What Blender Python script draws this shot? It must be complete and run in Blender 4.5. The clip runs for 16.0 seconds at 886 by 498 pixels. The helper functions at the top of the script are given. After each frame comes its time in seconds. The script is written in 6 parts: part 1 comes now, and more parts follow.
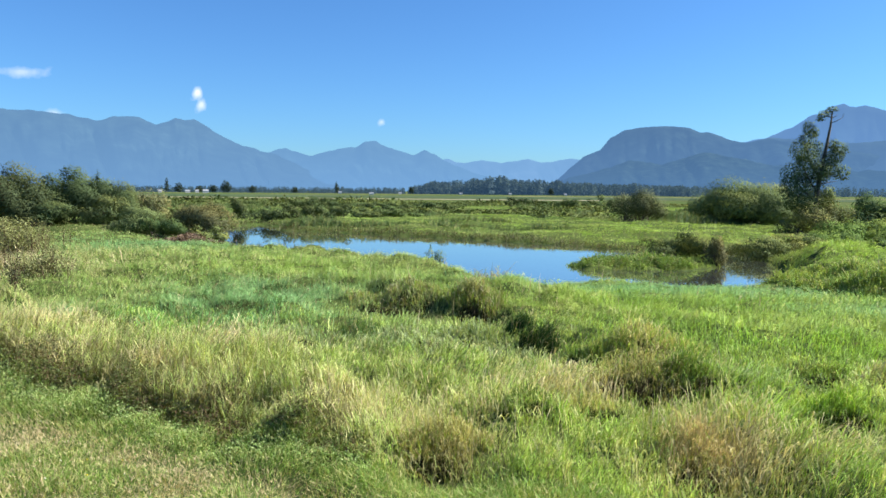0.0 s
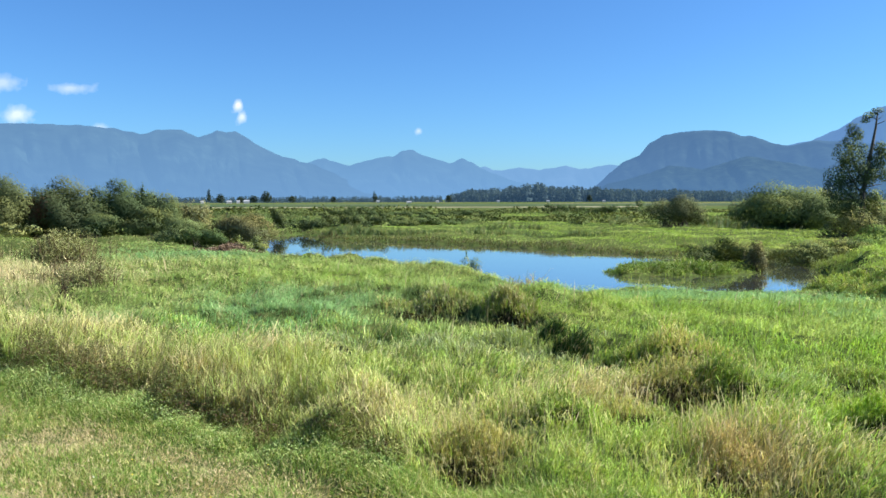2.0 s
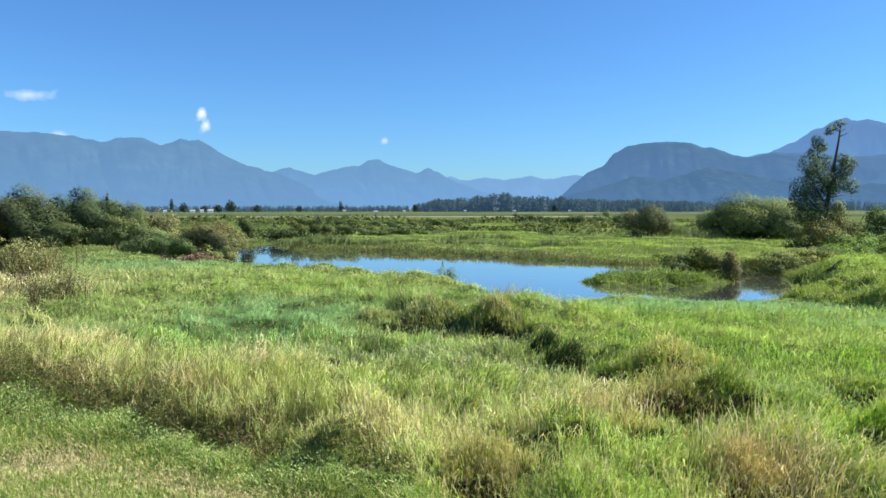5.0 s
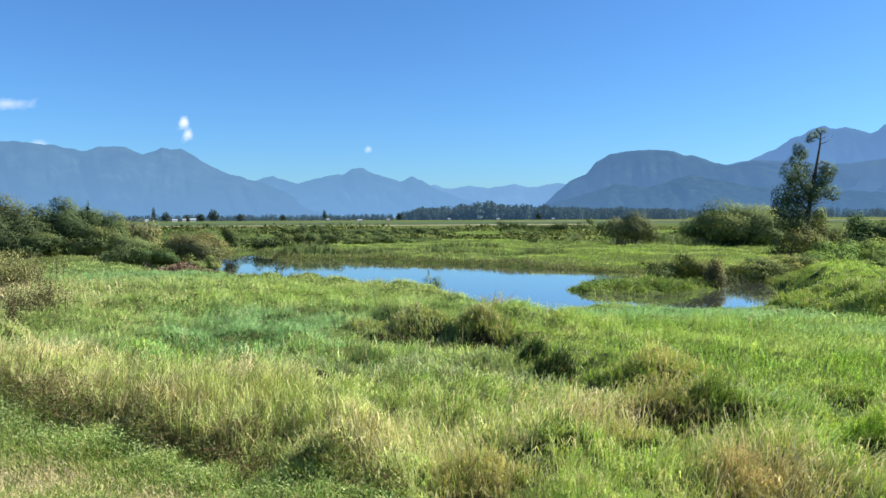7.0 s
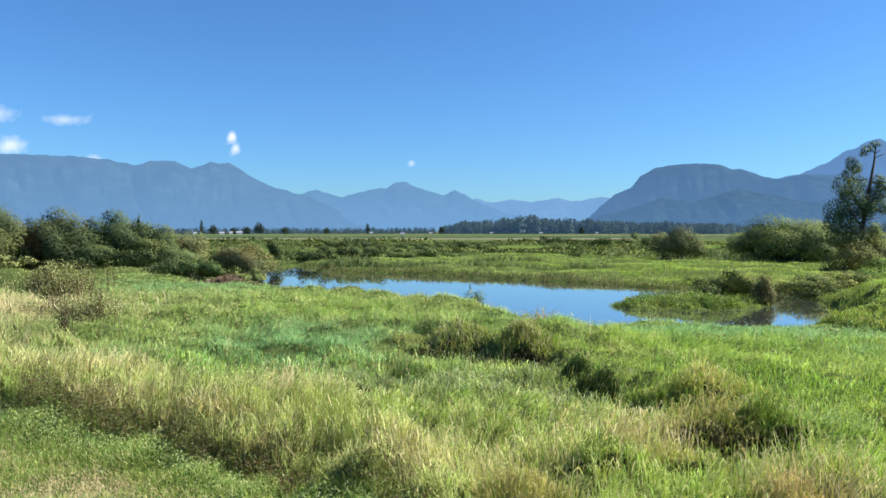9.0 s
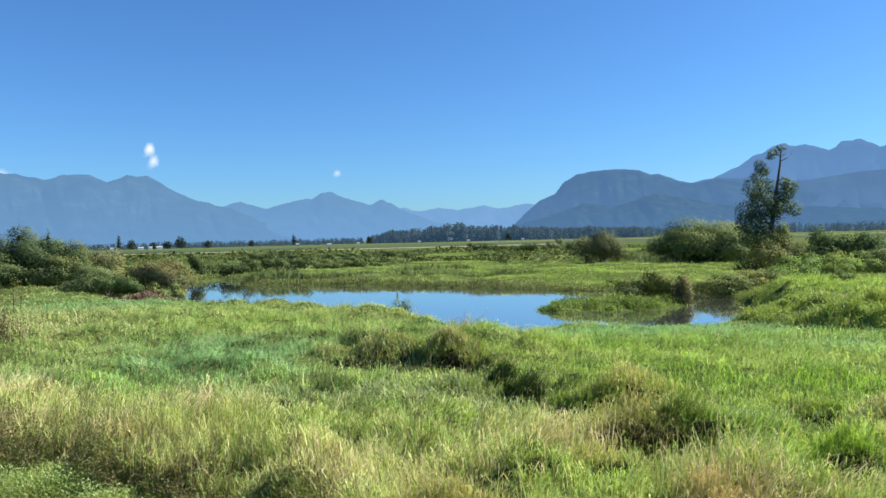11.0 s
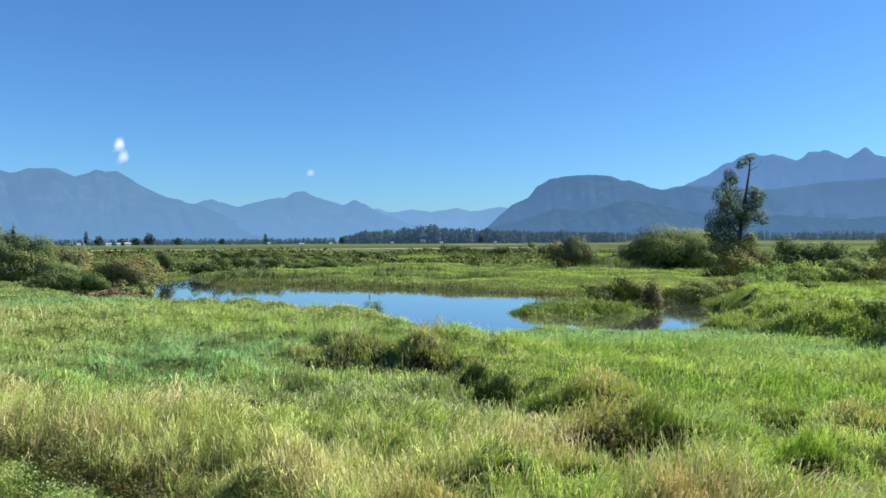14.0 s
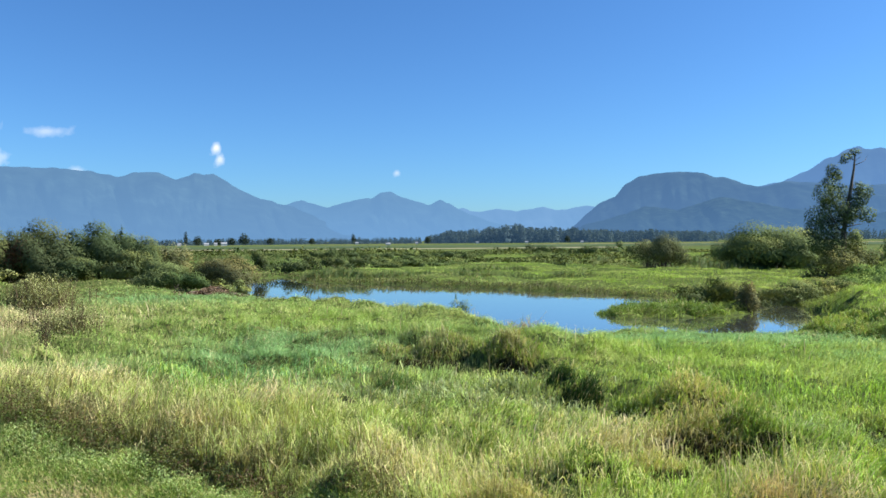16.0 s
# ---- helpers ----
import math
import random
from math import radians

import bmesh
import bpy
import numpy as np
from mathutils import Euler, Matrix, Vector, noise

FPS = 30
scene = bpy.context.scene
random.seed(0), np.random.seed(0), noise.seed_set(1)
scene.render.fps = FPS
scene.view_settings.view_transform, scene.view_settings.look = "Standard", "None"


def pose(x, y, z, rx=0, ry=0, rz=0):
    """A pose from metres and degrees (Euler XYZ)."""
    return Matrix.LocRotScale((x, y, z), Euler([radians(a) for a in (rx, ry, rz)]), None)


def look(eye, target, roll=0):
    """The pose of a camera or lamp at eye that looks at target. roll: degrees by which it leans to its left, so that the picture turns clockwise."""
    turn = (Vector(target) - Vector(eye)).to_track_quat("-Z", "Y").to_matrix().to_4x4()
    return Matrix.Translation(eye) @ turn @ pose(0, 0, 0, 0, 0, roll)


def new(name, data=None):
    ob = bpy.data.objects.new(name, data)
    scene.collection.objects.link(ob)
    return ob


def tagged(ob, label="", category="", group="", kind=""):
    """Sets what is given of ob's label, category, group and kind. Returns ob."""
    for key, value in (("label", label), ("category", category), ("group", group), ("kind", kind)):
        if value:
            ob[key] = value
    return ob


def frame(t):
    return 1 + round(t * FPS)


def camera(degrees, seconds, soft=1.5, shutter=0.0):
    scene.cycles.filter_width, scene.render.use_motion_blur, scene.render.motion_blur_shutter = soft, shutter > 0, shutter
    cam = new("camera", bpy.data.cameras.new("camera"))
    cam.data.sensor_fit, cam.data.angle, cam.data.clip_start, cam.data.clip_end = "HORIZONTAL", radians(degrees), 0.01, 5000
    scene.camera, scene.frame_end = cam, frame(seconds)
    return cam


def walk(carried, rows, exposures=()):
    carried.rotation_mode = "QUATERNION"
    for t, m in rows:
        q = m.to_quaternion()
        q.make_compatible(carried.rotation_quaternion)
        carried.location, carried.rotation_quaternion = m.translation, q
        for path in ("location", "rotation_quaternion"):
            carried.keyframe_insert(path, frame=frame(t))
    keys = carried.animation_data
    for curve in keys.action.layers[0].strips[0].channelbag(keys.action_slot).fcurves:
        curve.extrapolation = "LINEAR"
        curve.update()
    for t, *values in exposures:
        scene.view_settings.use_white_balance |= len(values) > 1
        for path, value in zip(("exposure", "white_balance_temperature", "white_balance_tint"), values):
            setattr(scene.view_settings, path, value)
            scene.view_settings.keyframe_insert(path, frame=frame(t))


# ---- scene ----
# ---------------------------------------------------------------- camera
cam = camera(61.9, 16.0, soft=1.6)


def aim(x, y, z, yaw, pitch, roll):
    """A pose from a place, a heading to the left of +y, a pitch up and a roll, in degrees."""
    a, b = radians(yaw), radians(pitch)
    eye = Vector((x, y, z))
    return look(eye, eye + Vector((-math.sin(a) * math.cos(b), math.cos(a) * math.cos(b), math.sin(b))), roll)


PATH = [
    (0.0, 0.00, 0.00, 4.40, -0.05, -4.50, 0.51),
    (0.5, -0.05, -0.01, 4.39, 0.91, -3.88, 0.72),
    (1.0, 0.03, -0.07, 4.39, 2.15, -3.62, 0.75),
    (1.5, 0.09, -0.18, 4.38, 2.47, -3.56, 0.32),
    (2.0, 0.14, -0.26, 4.40, 2.90, -3.89, -0.18),
    (2.5, 0.05, -0.30, 4.39, 1.46, -4.04, 0.07),
    (3.0, -0.09, -0.27, 4.40, -0.19, -3.93, -0.38),
    (3.5, -0.18, -0.21, 4.36, -0.58, -4.09, 0.0),
    (3.7, -0.18, -0.21, 4.36, 0.34, -4.06, 0.0),
    (5.8, -0.74, 0.28, 4.39, 0.05, -2.78, -0.23),
    (6.0, -0.74, 0.28, 4.39, -0.55, -2.78, -0.23),
    (6.5, -0.66, 0.32, 4.40, -0.58, -2.52, -0.34),
    (7.0, -0.66, 0.33, 4.39, -0.96, -2.51, -0.27),
    (7.5, -0.68, 0.30, 4.41, -0.83, -2.46, 0.08),
    (8.0, -0.69, 0.30, 4.44, 0.92, -2.19, 0.14),
    (8.2, -0.69, 0.30, 4.44, 2.27, -2.09, 0.14),
    (10.3, -0.53, 0.59, 4.38, 1.15, -0.59, -1.24),
    (10.5, -0.53, 0.59, 4.38, -0.35, -0.61, -1.24),
    (11.0, -0.49, 0.60, 4.38, -3.25, -0.82, -1.39),
    (11.5, -0.47, 0.63, 4.35, -6.97, -0.75, -0.99),
    (12.0, -0.46, 0.62, 4.37, -11.63, -0.84, -0.44),
    (12.5, -0.43, 0.65, 4.37, -14.46, -0.60, -0.20),
    (13.0, -0.43, 0.65, 4.37, -15.62, -0.52, -0.20),
    (13.5, -0.46, 0.59, 4.37, -13.18, -0.64, -0.41),
    (14.0, -0.53, 0.56, 4.39, -5.37, -0.70, -0.32),
    (14.5, -0.60, 0.46, 4.42, 2.02, -0.50, -0.14),
    (15.0, -0.66, 0.39, 4.40, 6.69, -0.39, 0.29),
    (15.25, -0.64, 0.38, 4.41, 7.25, -0.42, 0.15),
    (15.5, -0.62, 0.37, 4.42, 6.78, -0.47, 0.01),
    (16.0, -0.59, 0.40, 4.43, 1.22, -0.70, -0.46),
]
walk(cam, [(t, aim(*row)) for t, *row in PATH],
     [(0.0, 1.15), (3.5, 1.14), (7.0, 1.11), (11.0, 1.04), (13.0, 1.0), (16.0, 1.06)])

# ---------------------------------------------------------------- sky, sun, exposure
SUN_AZ, SUN_EL = 83.0, 41.0          # degrees, clockwise from +y, and above the horizon
world = bpy.data.worlds.new("sky")
scene.world = world
world.use_nodes = True
wn, wl = world.node_tree.nodes, world.node_tree.links
sky = wn.new("ShaderNodeTexSky")
sky.sky_type, sky.sun_disc = "NISHITA", False
sky.sun_elevation, sky.sun_rotation = radians(SUN_EL), radians(SUN_AZ)
sky.altitude, sky.air_density, sky.dust_density, sky.ozone_density = 0, 1.0, 0.35, 5.0
tone = wn.new("ShaderNodeMix")
tone.data_type, tone.blend_type = "RGBA", "MULTIPLY"
tone.inputs["Factor"].default_value = 1.0
tone.inputs["B"].default_value = (0.53, 0.87, 1.19, 1)
wl.new(sky.outputs[0], tone.inputs["A"])
wl.new(tone.outputs["Result"], wn["Background"].inputs[0])
wn["Background"].inputs[1].default_value = 0.0635
sun = new("sun", bpy.data.lights.new("sun", "SUN"))
sun.data.energy, sun.data.angle, sun.data.color = 5.0, radians(0.53), (1.0, 0.955, 0.87)
sa, se = radians(SUN_AZ), radians(SUN_EL)
sun.matrix_world = look((200 * math.sin(sa) * math.cos(se), 200 * math.cos(sa) * math.cos(se), 200 * math.sin(se)), (0, 0, 0))


# ---------------------------------------------------------------- numbers: noise, plan and height of the land
def lattice(seed):
    return np.random.RandomState(seed).rand(256, 256)


LATTICES = [lattice(s) for s in range(40, 48)]


def vnoise(x, y, k=0):
    """Smooth value noise, 0 to 1, with features one unit wide."""
    x, y = np.asarray(x, float) + 1000.37, np.asarray(y, float) + 1000.71
    i, j = np.floor(x).astype(int), np.floor(y).astype(int)
    u, v = x - i, y - j
    u, v = u * u * (3 - 2 * u), v * v * (3 - 2 * v)
    g = LATTICES[k % 8]
    a, b, c, d = g[i & 255, j & 255], g[(i + 1) & 255, j & 255], g[i & 255, (j + 1) & 255], g[(i + 1) & 255, (j + 1) & 255]
    return (a * (1 - u) + b * u) * (1 - v) + (c * (1 - u) + d * u) * v


def fbm(x, y, k=0, octaves=4):
    total, amp, norm = 0.0, 1.0, 0.0
    for o in range(octaves):
        total = total + amp * vnoise(np.asarray(x) * 2**o + 17.3 * o, np.asarray(y) * 2**o - 9.1 * o, k + o)
        norm += amp
        amp *= 0.5
    return total / norm


def heaps(x, y, size, k=0):
    """Rounded heaps about size metres apart, of uneven height, 0 to 1, with creases between them."""
    x, y = np.asarray(x, float) / size + 500.2, np.asarray(y, float) / size + 500.6
    i, j = np.floor(x).astype(int), np.floor(y).astype(int)
    g, h, m = LATTICES[k % 8], LATTICES[(k + 1) % 8], LATTICES[(k + 2) % 8]
    best = np.zeros(np.shape(x))
    for a in (-1, 0, 1):
        for c in (-1, 0, 1):
            p, q = (i + a) & 255, (j + c) & 255
            d2 = (x - i - a - g[p, q]) ** 2 + (y - j - c - h[p, q]) ** 2
            best = np.maximum(best, np.sqrt(np.clip(1 - d2 / 0.62, 0, 1)) * (0.35 + 0.65 * m[p, q]))
    return best


def step01(v, a=0.0, b=1.0):
    w = np.clip((np.asarray(v, float) - a) / (b - a), 0, 1)
    return w * w * (3 - 2 * w)


def inside_distance(x, y, poly):
    """Distance to a closed outline, negative inside it."""
    best, odd = np.full(np.shape(x), 1e9), np.zeros(np.shape(x), bool)
    for (ax, ay), (bx, by) in zip(poly, poly[1:] + poly[:1]):
        dx, dy = bx - ax, by - ay
        f = np.clip(((x - ax) * dx + (y - ay) * dy) / (dx * dx + dy * dy), 0, 1)
        best = np.minimum(best, np.hypot(x - ax - f * dx, y - ay - f * dy))
        cross = (ay > y) != (by > y)
        odd ^= cross & (x < (bx - ax) * (y - ay) / (by - ay + 1e-12) + ax)
    return np.where(odd, -best, best)


def line_distance(x, y, line):
    best = np.full(np.shape(x), 1e9)
    for (ax, ay, aw), (bx, by, bw) in zip(line, line[1:]):
        dx, dy = bx - ax, by - ay
        f = np.clip(((x - ax) * dx + (y - ay) * dy) / (dx * dx + dy * dy), 0, 1)
        best = np.minimum(best, np.hypot(x - ax - f * dx, y - ay - f * dy) - (aw + f * (bw - aw)))
    return best


WATER_Z = -0.28
POND = [(-20.8, 63.6), (-24, 74), (-28, 88), (-24, 97), (-20.5, 93), (-18.5, 84), (-8.6, 79), (1, 72), (8, 66.5), (13, 61),
        (20, 58.5), (18, 54), (12, 51.4), (8.6, 47.6), (8.4, 43), (7.2, 37.5), (5.2, 35.2), (3.7, 33.6), (2.6, 35.5), (1.6, 39),
        (0, 43.5), (-2.2, 47.6), (-5, 51), (-8, 54), (-12, 53.6), (-15.5, 55.5)]
CREEK = [(7.0, 40.0, 2.4), (10.2, 40.4, 3.4), (12.8, 39.6, 4.4), (16.2, 41.8, 3.0), (18.9, 45.2, 1.8), (20.2, 49.5, 1.6), (21.5, 56, 2.0), (31, 60, 1.6),
         (45, 60, 1.5), (57, 57.5, 3.2), (66, 63, 6.0), (80, 67, 7.0), (100, 76, 8.0)]
BACKWATER = [(14, 59.5, 1.0), (21.5, 56.5, 1.6)]
# mounds of land: centre, half-widths, height
MOUNDS = [ (-44, 61, 8, 2.2, 0.8), (30, 86, 30, 14, 0.35),
          (-6, 23.5, 5, 2.5, 0.15), (5.0, 17.0, 1.5, 0.8, 0.22), (4.3, 15.0, 1.1, 0.6, 0.2), (2.9, 21.9, 1.0, 0.8, 0.2), (-1.2, 25.2, 2.4, 1.3, 0.25),
          (5, 30, 6, 2.5, 0.2), (-10, 48, 9, 4, -0.22)]
# the islet in the creek's mouth: centre, half-widths, height
ISLET = [(12.5, 47.8, 4.2, 3.6, 0.12)]
# the raised grassy ground between the creek and the near meadow, with a steep uneven edge
PLATEAU = [(17.0, 37.0), (16.4, 33.8), (17.2, 31.6), (19.0, 28.4), (21.5, 26.4), (24, 24.2), (29, 21.5), (40, 20.5), (46, 27), (42, 36), (41, 41), (46, 48), (46, 53), (40, 55.5),
           (33, 55.5), (26, 53), (21.8, 48.5), (19.4, 43.5), (17.8, 39.5)]
PUDDLE = (1.1, 23.9)
# low open ground round the big clumps, where no matted grass is heaped: centre, half-widths, weight
HOLLOWS = [(4.2, 14.0, 1.3, 1.0, 0.9), (4.9, 17.4, 1.8, 1.2, 1.0), (2.6, 19.6, 1.2, 1.2, 1.0), (1.15, 23.8, 1.0, 1.2, 1.3), (-1.6, 24.7, 2.4, 1.3, 1.0), (-2.9, 20.8, 1.2, 1.0, 0.9),
           (4.0, 9.9, 1.2, 1.0, 0.9), (0.0, 10.5, 1.0, 0.9, 0.9), (9.7, 11.0, 1.6, 0.9, 0.9), (9.5, 14.3, 1.2, 0.9, 0.8), (7.0, 11.8, 1.2, 0.9, 0.8), (13.0, 13.8, 1.5, 0.9, 0.9),
           (-22.4, 62.2, 3.0, 2.0, 1.0)]


def bumps(x, y, rows):
    total = 0.0
    for cx, cy, rx, ry, h in rows:
        q = ((x - cx) / rx) ** 2 + ((y - cy) / ry) ** 2
        total = total + h * np.exp(-np.minimum(q, 40) ** 1.3)
    return total


def on_plateau(x, y):
    """0 off the raised ground, 1 on it, steep between."""
    near = (x > 12) & (x < 52) & (y > 16) & (y < 60)
    w = np.zeros(np.shape(x))
    px, py = x[near], y[near]
    w[near] = step01(-inside_distance(px, py, PLATEAU) + 1.5 * (fbm(px / 2.2, py / 2.2, 3, 3) - 0.5), -0.3, 2.8)
    return w


def thatch(x, y, d):
    """The matted grass itself: heaped and creased where it has lodged, smoother in the lush meadow."""
    r = np.hypot(x, y)
    smooth = step01(x, 2.5, 7.5) * step01(y, 15, 19) * (1 - on_plateau(x, y))
    rough = (0.38 + 0.62 * (1 - smooth)) * (0.6 + 0.8 * vnoise(x / 5, y / 5, 7)) * step01(d, 0.3, 2.0) * (1 - 0.8 * patch_weight(x, y, ISLET)) * (1 - 0.85 * np.clip(bumps(x, y, HOLLOWS), 0, 1))
    near = 1 - 0.6 * step01(r, 40, 70)
    return rough * near * (0.66 * heaps(x + 0.4 * vnoise(y, x, 2), y * 1.25, 1.5, 1) + 0.26 * heaps(x, y * 1.2, 0.62, 4)) * (1 - step01(r, 150, 250))


def patch_weight(x, y, rows):
    w = 0.0
    for cx, cy, rx, ry, h in rows:
        w = np.maximum(w, np.exp(-np.minimum((((x - cx) / rx) ** 2 + ((y - cy) / ry) ** 2) ** 4, 40)))
    return w


def water_distance(x, y):
    """Metres from the water's edge, negative on the water."""
    wob = 1.1 * (fbm(x / 3.0, y / 3.0, 2, 3) - 0.5) + 0.5 * (vnoise(x / 0.9, y / 0.9, 5) - 0.5)
    return np.minimum(np.minimum(inside_distance(x, y, POND), line_distance(x, y, CREEK)), line_distance(x, y, BACKWATER)) + wob


def along_dike(x, y):
    """Metres out from the line of the embankment on which the camera stands."""
    return (y + 0.55 * x) / 1.141


def land(x, y):
    x, y = np.asarray(x, float), np.asarray(y, float)
    r = np.hypot(x, y)
    near = np.exp(-((r / 150.0) ** 2))
    d = water_distance(x, y)
    z = (0.45 * (fbm(x / 4.5, y / 4.5, 0, 3) - 0.5)) * near - 0.12
    z = z + (1.1 * (fbm(x / 11, y / 5.5, 6, 4) - 0.45) + 0.75 * heaps(x, y * 1.7, 6.5, 3) - 0.3) * step01(r, 52, 72) * (1 - step01(r, 190, 260)) * (0.25 + 0.75 * step01(d, 0.5, 6))
    z = z + bumps(x, y, MOUNDS) + thatch(x, y, d) - 0.2 * bumps(x, y, HOLLOWS)
    z = z + bumps(x, y, ISLET) + on_plateau(x, y) * (0.8 + 0.7 * (fbm(x / 5, y / 5, 2, 3) - 0.5))
    shore = (1 - step01(d, 1.0, 7.5)) * step01(x, 2, 7) * (1 - step01(x, 17, 20)) * (y < 41) * (1 - on_plateau(x, y))
    z = z * (1 - 0.85 * shore) + 0.02 * shore
    bank = step01(d, -0.1, 0.8)
    z = np.where(d > 0, WATER_Z - 0.05 + (z - WATER_Z + 0.05) * bank, WATER_Z - 0.05 - 0.6 * step01(-d, 0, 2.5))
    s = along_dike(x, y)
    dike = 2.6 * (1 - step01(s, 0.8, 6.0)) + 0.15 + 0.04 * (fbm(x / 0.8, y / 0.8, 4, 2) - 0.5)
    back = step01(s, -14, -7)
    toe = step01(s, 7.6, 9.4)
    return z * toe + dike * back * (1 - toe)


# ---------------------------------------------------------------- mesh makers
def mesh_from(name, verts, faces_idx, face_size, mats, tint=None, smooth=False, lie=None):
    """A mesh from arrays; all faces have face_size corners. tint: one colour for each vertex."""
    verts, faces_idx = np.asarray(verts, np.float32), np.asarray(faces_idx, np.int32).ravel()
    me = bpy.data.meshes.new(name)
    n = len(faces_idx) // face_size
    me.vertices.add(len(verts))
    me.vertices.foreach_set("co", verts.ravel())
    me.loops.add(len(faces_idx))
    me.loops.foreach_set("vertex_index", faces_idx)
    me.polygons.add(n)
    me.polygons.foreach_set("loop_start", np.arange(0, n * face_size, face_size, dtype=np.int32))
    if smooth:
        me.polygons.foreach_set("use_smooth", np.ones(n, bool))
    if tint is not None:
        at = me.attributes.new("tint", "FLOAT_COLOR", "POINT")
        at.data.foreach_set("color", np.concatenate([tint, np.ones((len(tint), 1))], 1).astype(np.float32).ravel())
    if lie is not None:
        at = me.attributes.new("lie", "FLOAT_VECTOR", "POINT")
        at.data.foreach_set("vector", lie.astype(np.float32).ravel())
    me.update(calc_edges=True)
    for m in mats:
        me.materials.append(m)
    return me


def part(name, me, parent, label=""):
    ob = new(name, me)
    ob.parent = parent
    return tagged(ob, label)


def base(name, x, y, z, label, category, group="", kind=""):
    ob = new(name)
    ob.location = (x, y, z)
    ob.empty_display_size = 0.2
    return tagged(ob, label, category, group, kind)


# ---------------------------------------------------------------- materials
def material(name):
    m = bpy.data.materials.new(name)
    m.use_nodes = True
    return m, m.node_tree.nodes, m.node_tree.links, m.node_tree.nodes["Principled BSDF"]


def noise_node(nodes, links, coord, scale, detail=4.0, rough=0.55, stretch=None):
    n = nodes.new("ShaderNodeTexNoise")
    n.inputs["Scale"].default_value, n.inputs["Detail"].default_value, n.inputs["Roughness"].default_value = scale, detail, rough
    if stretch:
        mp = nodes.new("ShaderNodeMapping")
        mp.inputs["Scale"].default_value = stretch
        links.new(coord, mp.inputs["Vector"])
        coord = mp.outputs[0]
    links.new(coord, n.inputs["Vector"])
    return n


def ramp_node(nodes, links, fac, stops):
    r = nodes.new("ShaderNodeValToRGB")
    while len(r.color_ramp.elements) < len(stops):
        r.color_ramp.elements.new(0.5)
    for e, (pos, col) in zip(r.color_ramp.elements, stops):
        e.position, e.color = pos, (*col, 1)
    links.new(fac, r.inputs[0])
    return r


def leaf_material(name, through_light=0.4, rough=0.65, spec=0.15, warm=(1.15, 1.1, 0.55), sward=0.0):
    """Grass and leaves: the colour of each blade from its mesh, light shining through."""
    m, n, l, p = material(name)
    at = n.new("ShaderNodeAttribute")
    at.attribute_name = "tint"
    geo = n.new("ShaderNodeNewGeometry")
    fine = noise_node(n, l, geo.outputs["Position"], 9.0, 2.0)
    hsv = n.new("ShaderNodeHueSaturation")
    mr = n.new("ShaderNodeMapRange")
    mr.inputs["To Min"].default_value, mr.inputs["To Max"].default_value = 0.75, 1.25
    l.new(fine.outputs["Fac"], mr.inputs["Value"])
    l.new(mr.outputs[0], hsv.inputs["Value"])
    l.new(at.outputs["Color"], hsv.inputs["Color"])
    l.new(hsv.outputs[0], p.inputs["Base Color"])
    p.inputs["Roughness"].default_value = rough
    p.inputs["Specular IOR Level"].default_value = spec
    if sward > 0:
        # dense grass shades like the lie of its sward as well as like single blades
        lie = n.new("ShaderNodeAttribute")
        lie.attribute_name = "lie"
        sc = n.new("ShaderNodeVectorMath")
        sc.operation = "SCALE"
        sc.inputs["Scale"].default_value = sward
        l.new(lie.outputs["Vector"], sc.inputs[0])
        own = n.new("ShaderNodeVectorMath")
        own.operation = "SCALE"
        own.inputs["Scale"].default_value = 1 - sward
        l.new(geo.outputs["Normal"], own.inputs[0])
        add = n.new("ShaderNodeVectorMath")
        l.new(sc.outputs[0], add.inputs[0])
        l.new(own.outputs[0], add.inputs[1])
        nrm = n.new("ShaderNodeVectorMath")
        nrm.operation = "NORMALIZE"
        l.new(add.outputs[0], nrm.inputs[0])
        l.new(nrm.outputs[0], p.inputs["Normal"])
    tl = n.new("ShaderNodeBsdfTranslucent")
    mul = n.new("ShaderNodeMix")
    mul.data_type, mul.blend_type = "RGBA", "MULTIPLY"
    mul.inputs["Factor"].default_value = 1.0
    mul.inputs["B"].default_value = (*warm, 1)
    l.new(hsv.outputs[0], mul.inputs["A"])
    l.new(mul.outputs["Result"], tl.inputs["Color"])
    mix = n.new("ShaderNodeMixShader")
    mix.inputs[0].default_value = through_light
    l.new(p.outputs[0], mix.inputs[1])
    l.new(tl.outputs[0], mix.inputs[2])
    l.new(mix.outputs[0], n["Material Output"].inputs["Surface"])
    return m


GRASS = leaf_material("grass_blades", 0.36, sward=0.3)
SWARD = leaf_material("grass_sward", 0.25, sward=0.75)
DRY = leaf_material("dry_stems", 0.3, 0.7, 0.12, (1.05, 1.0, 0.8))
LEAF = leaf_material("shrub_leaves", 0.35, 0.65, 0.12)
BUSH = leaf_material("bush_leaves", 0.22, 0.7, 0.06, sward=0.75)


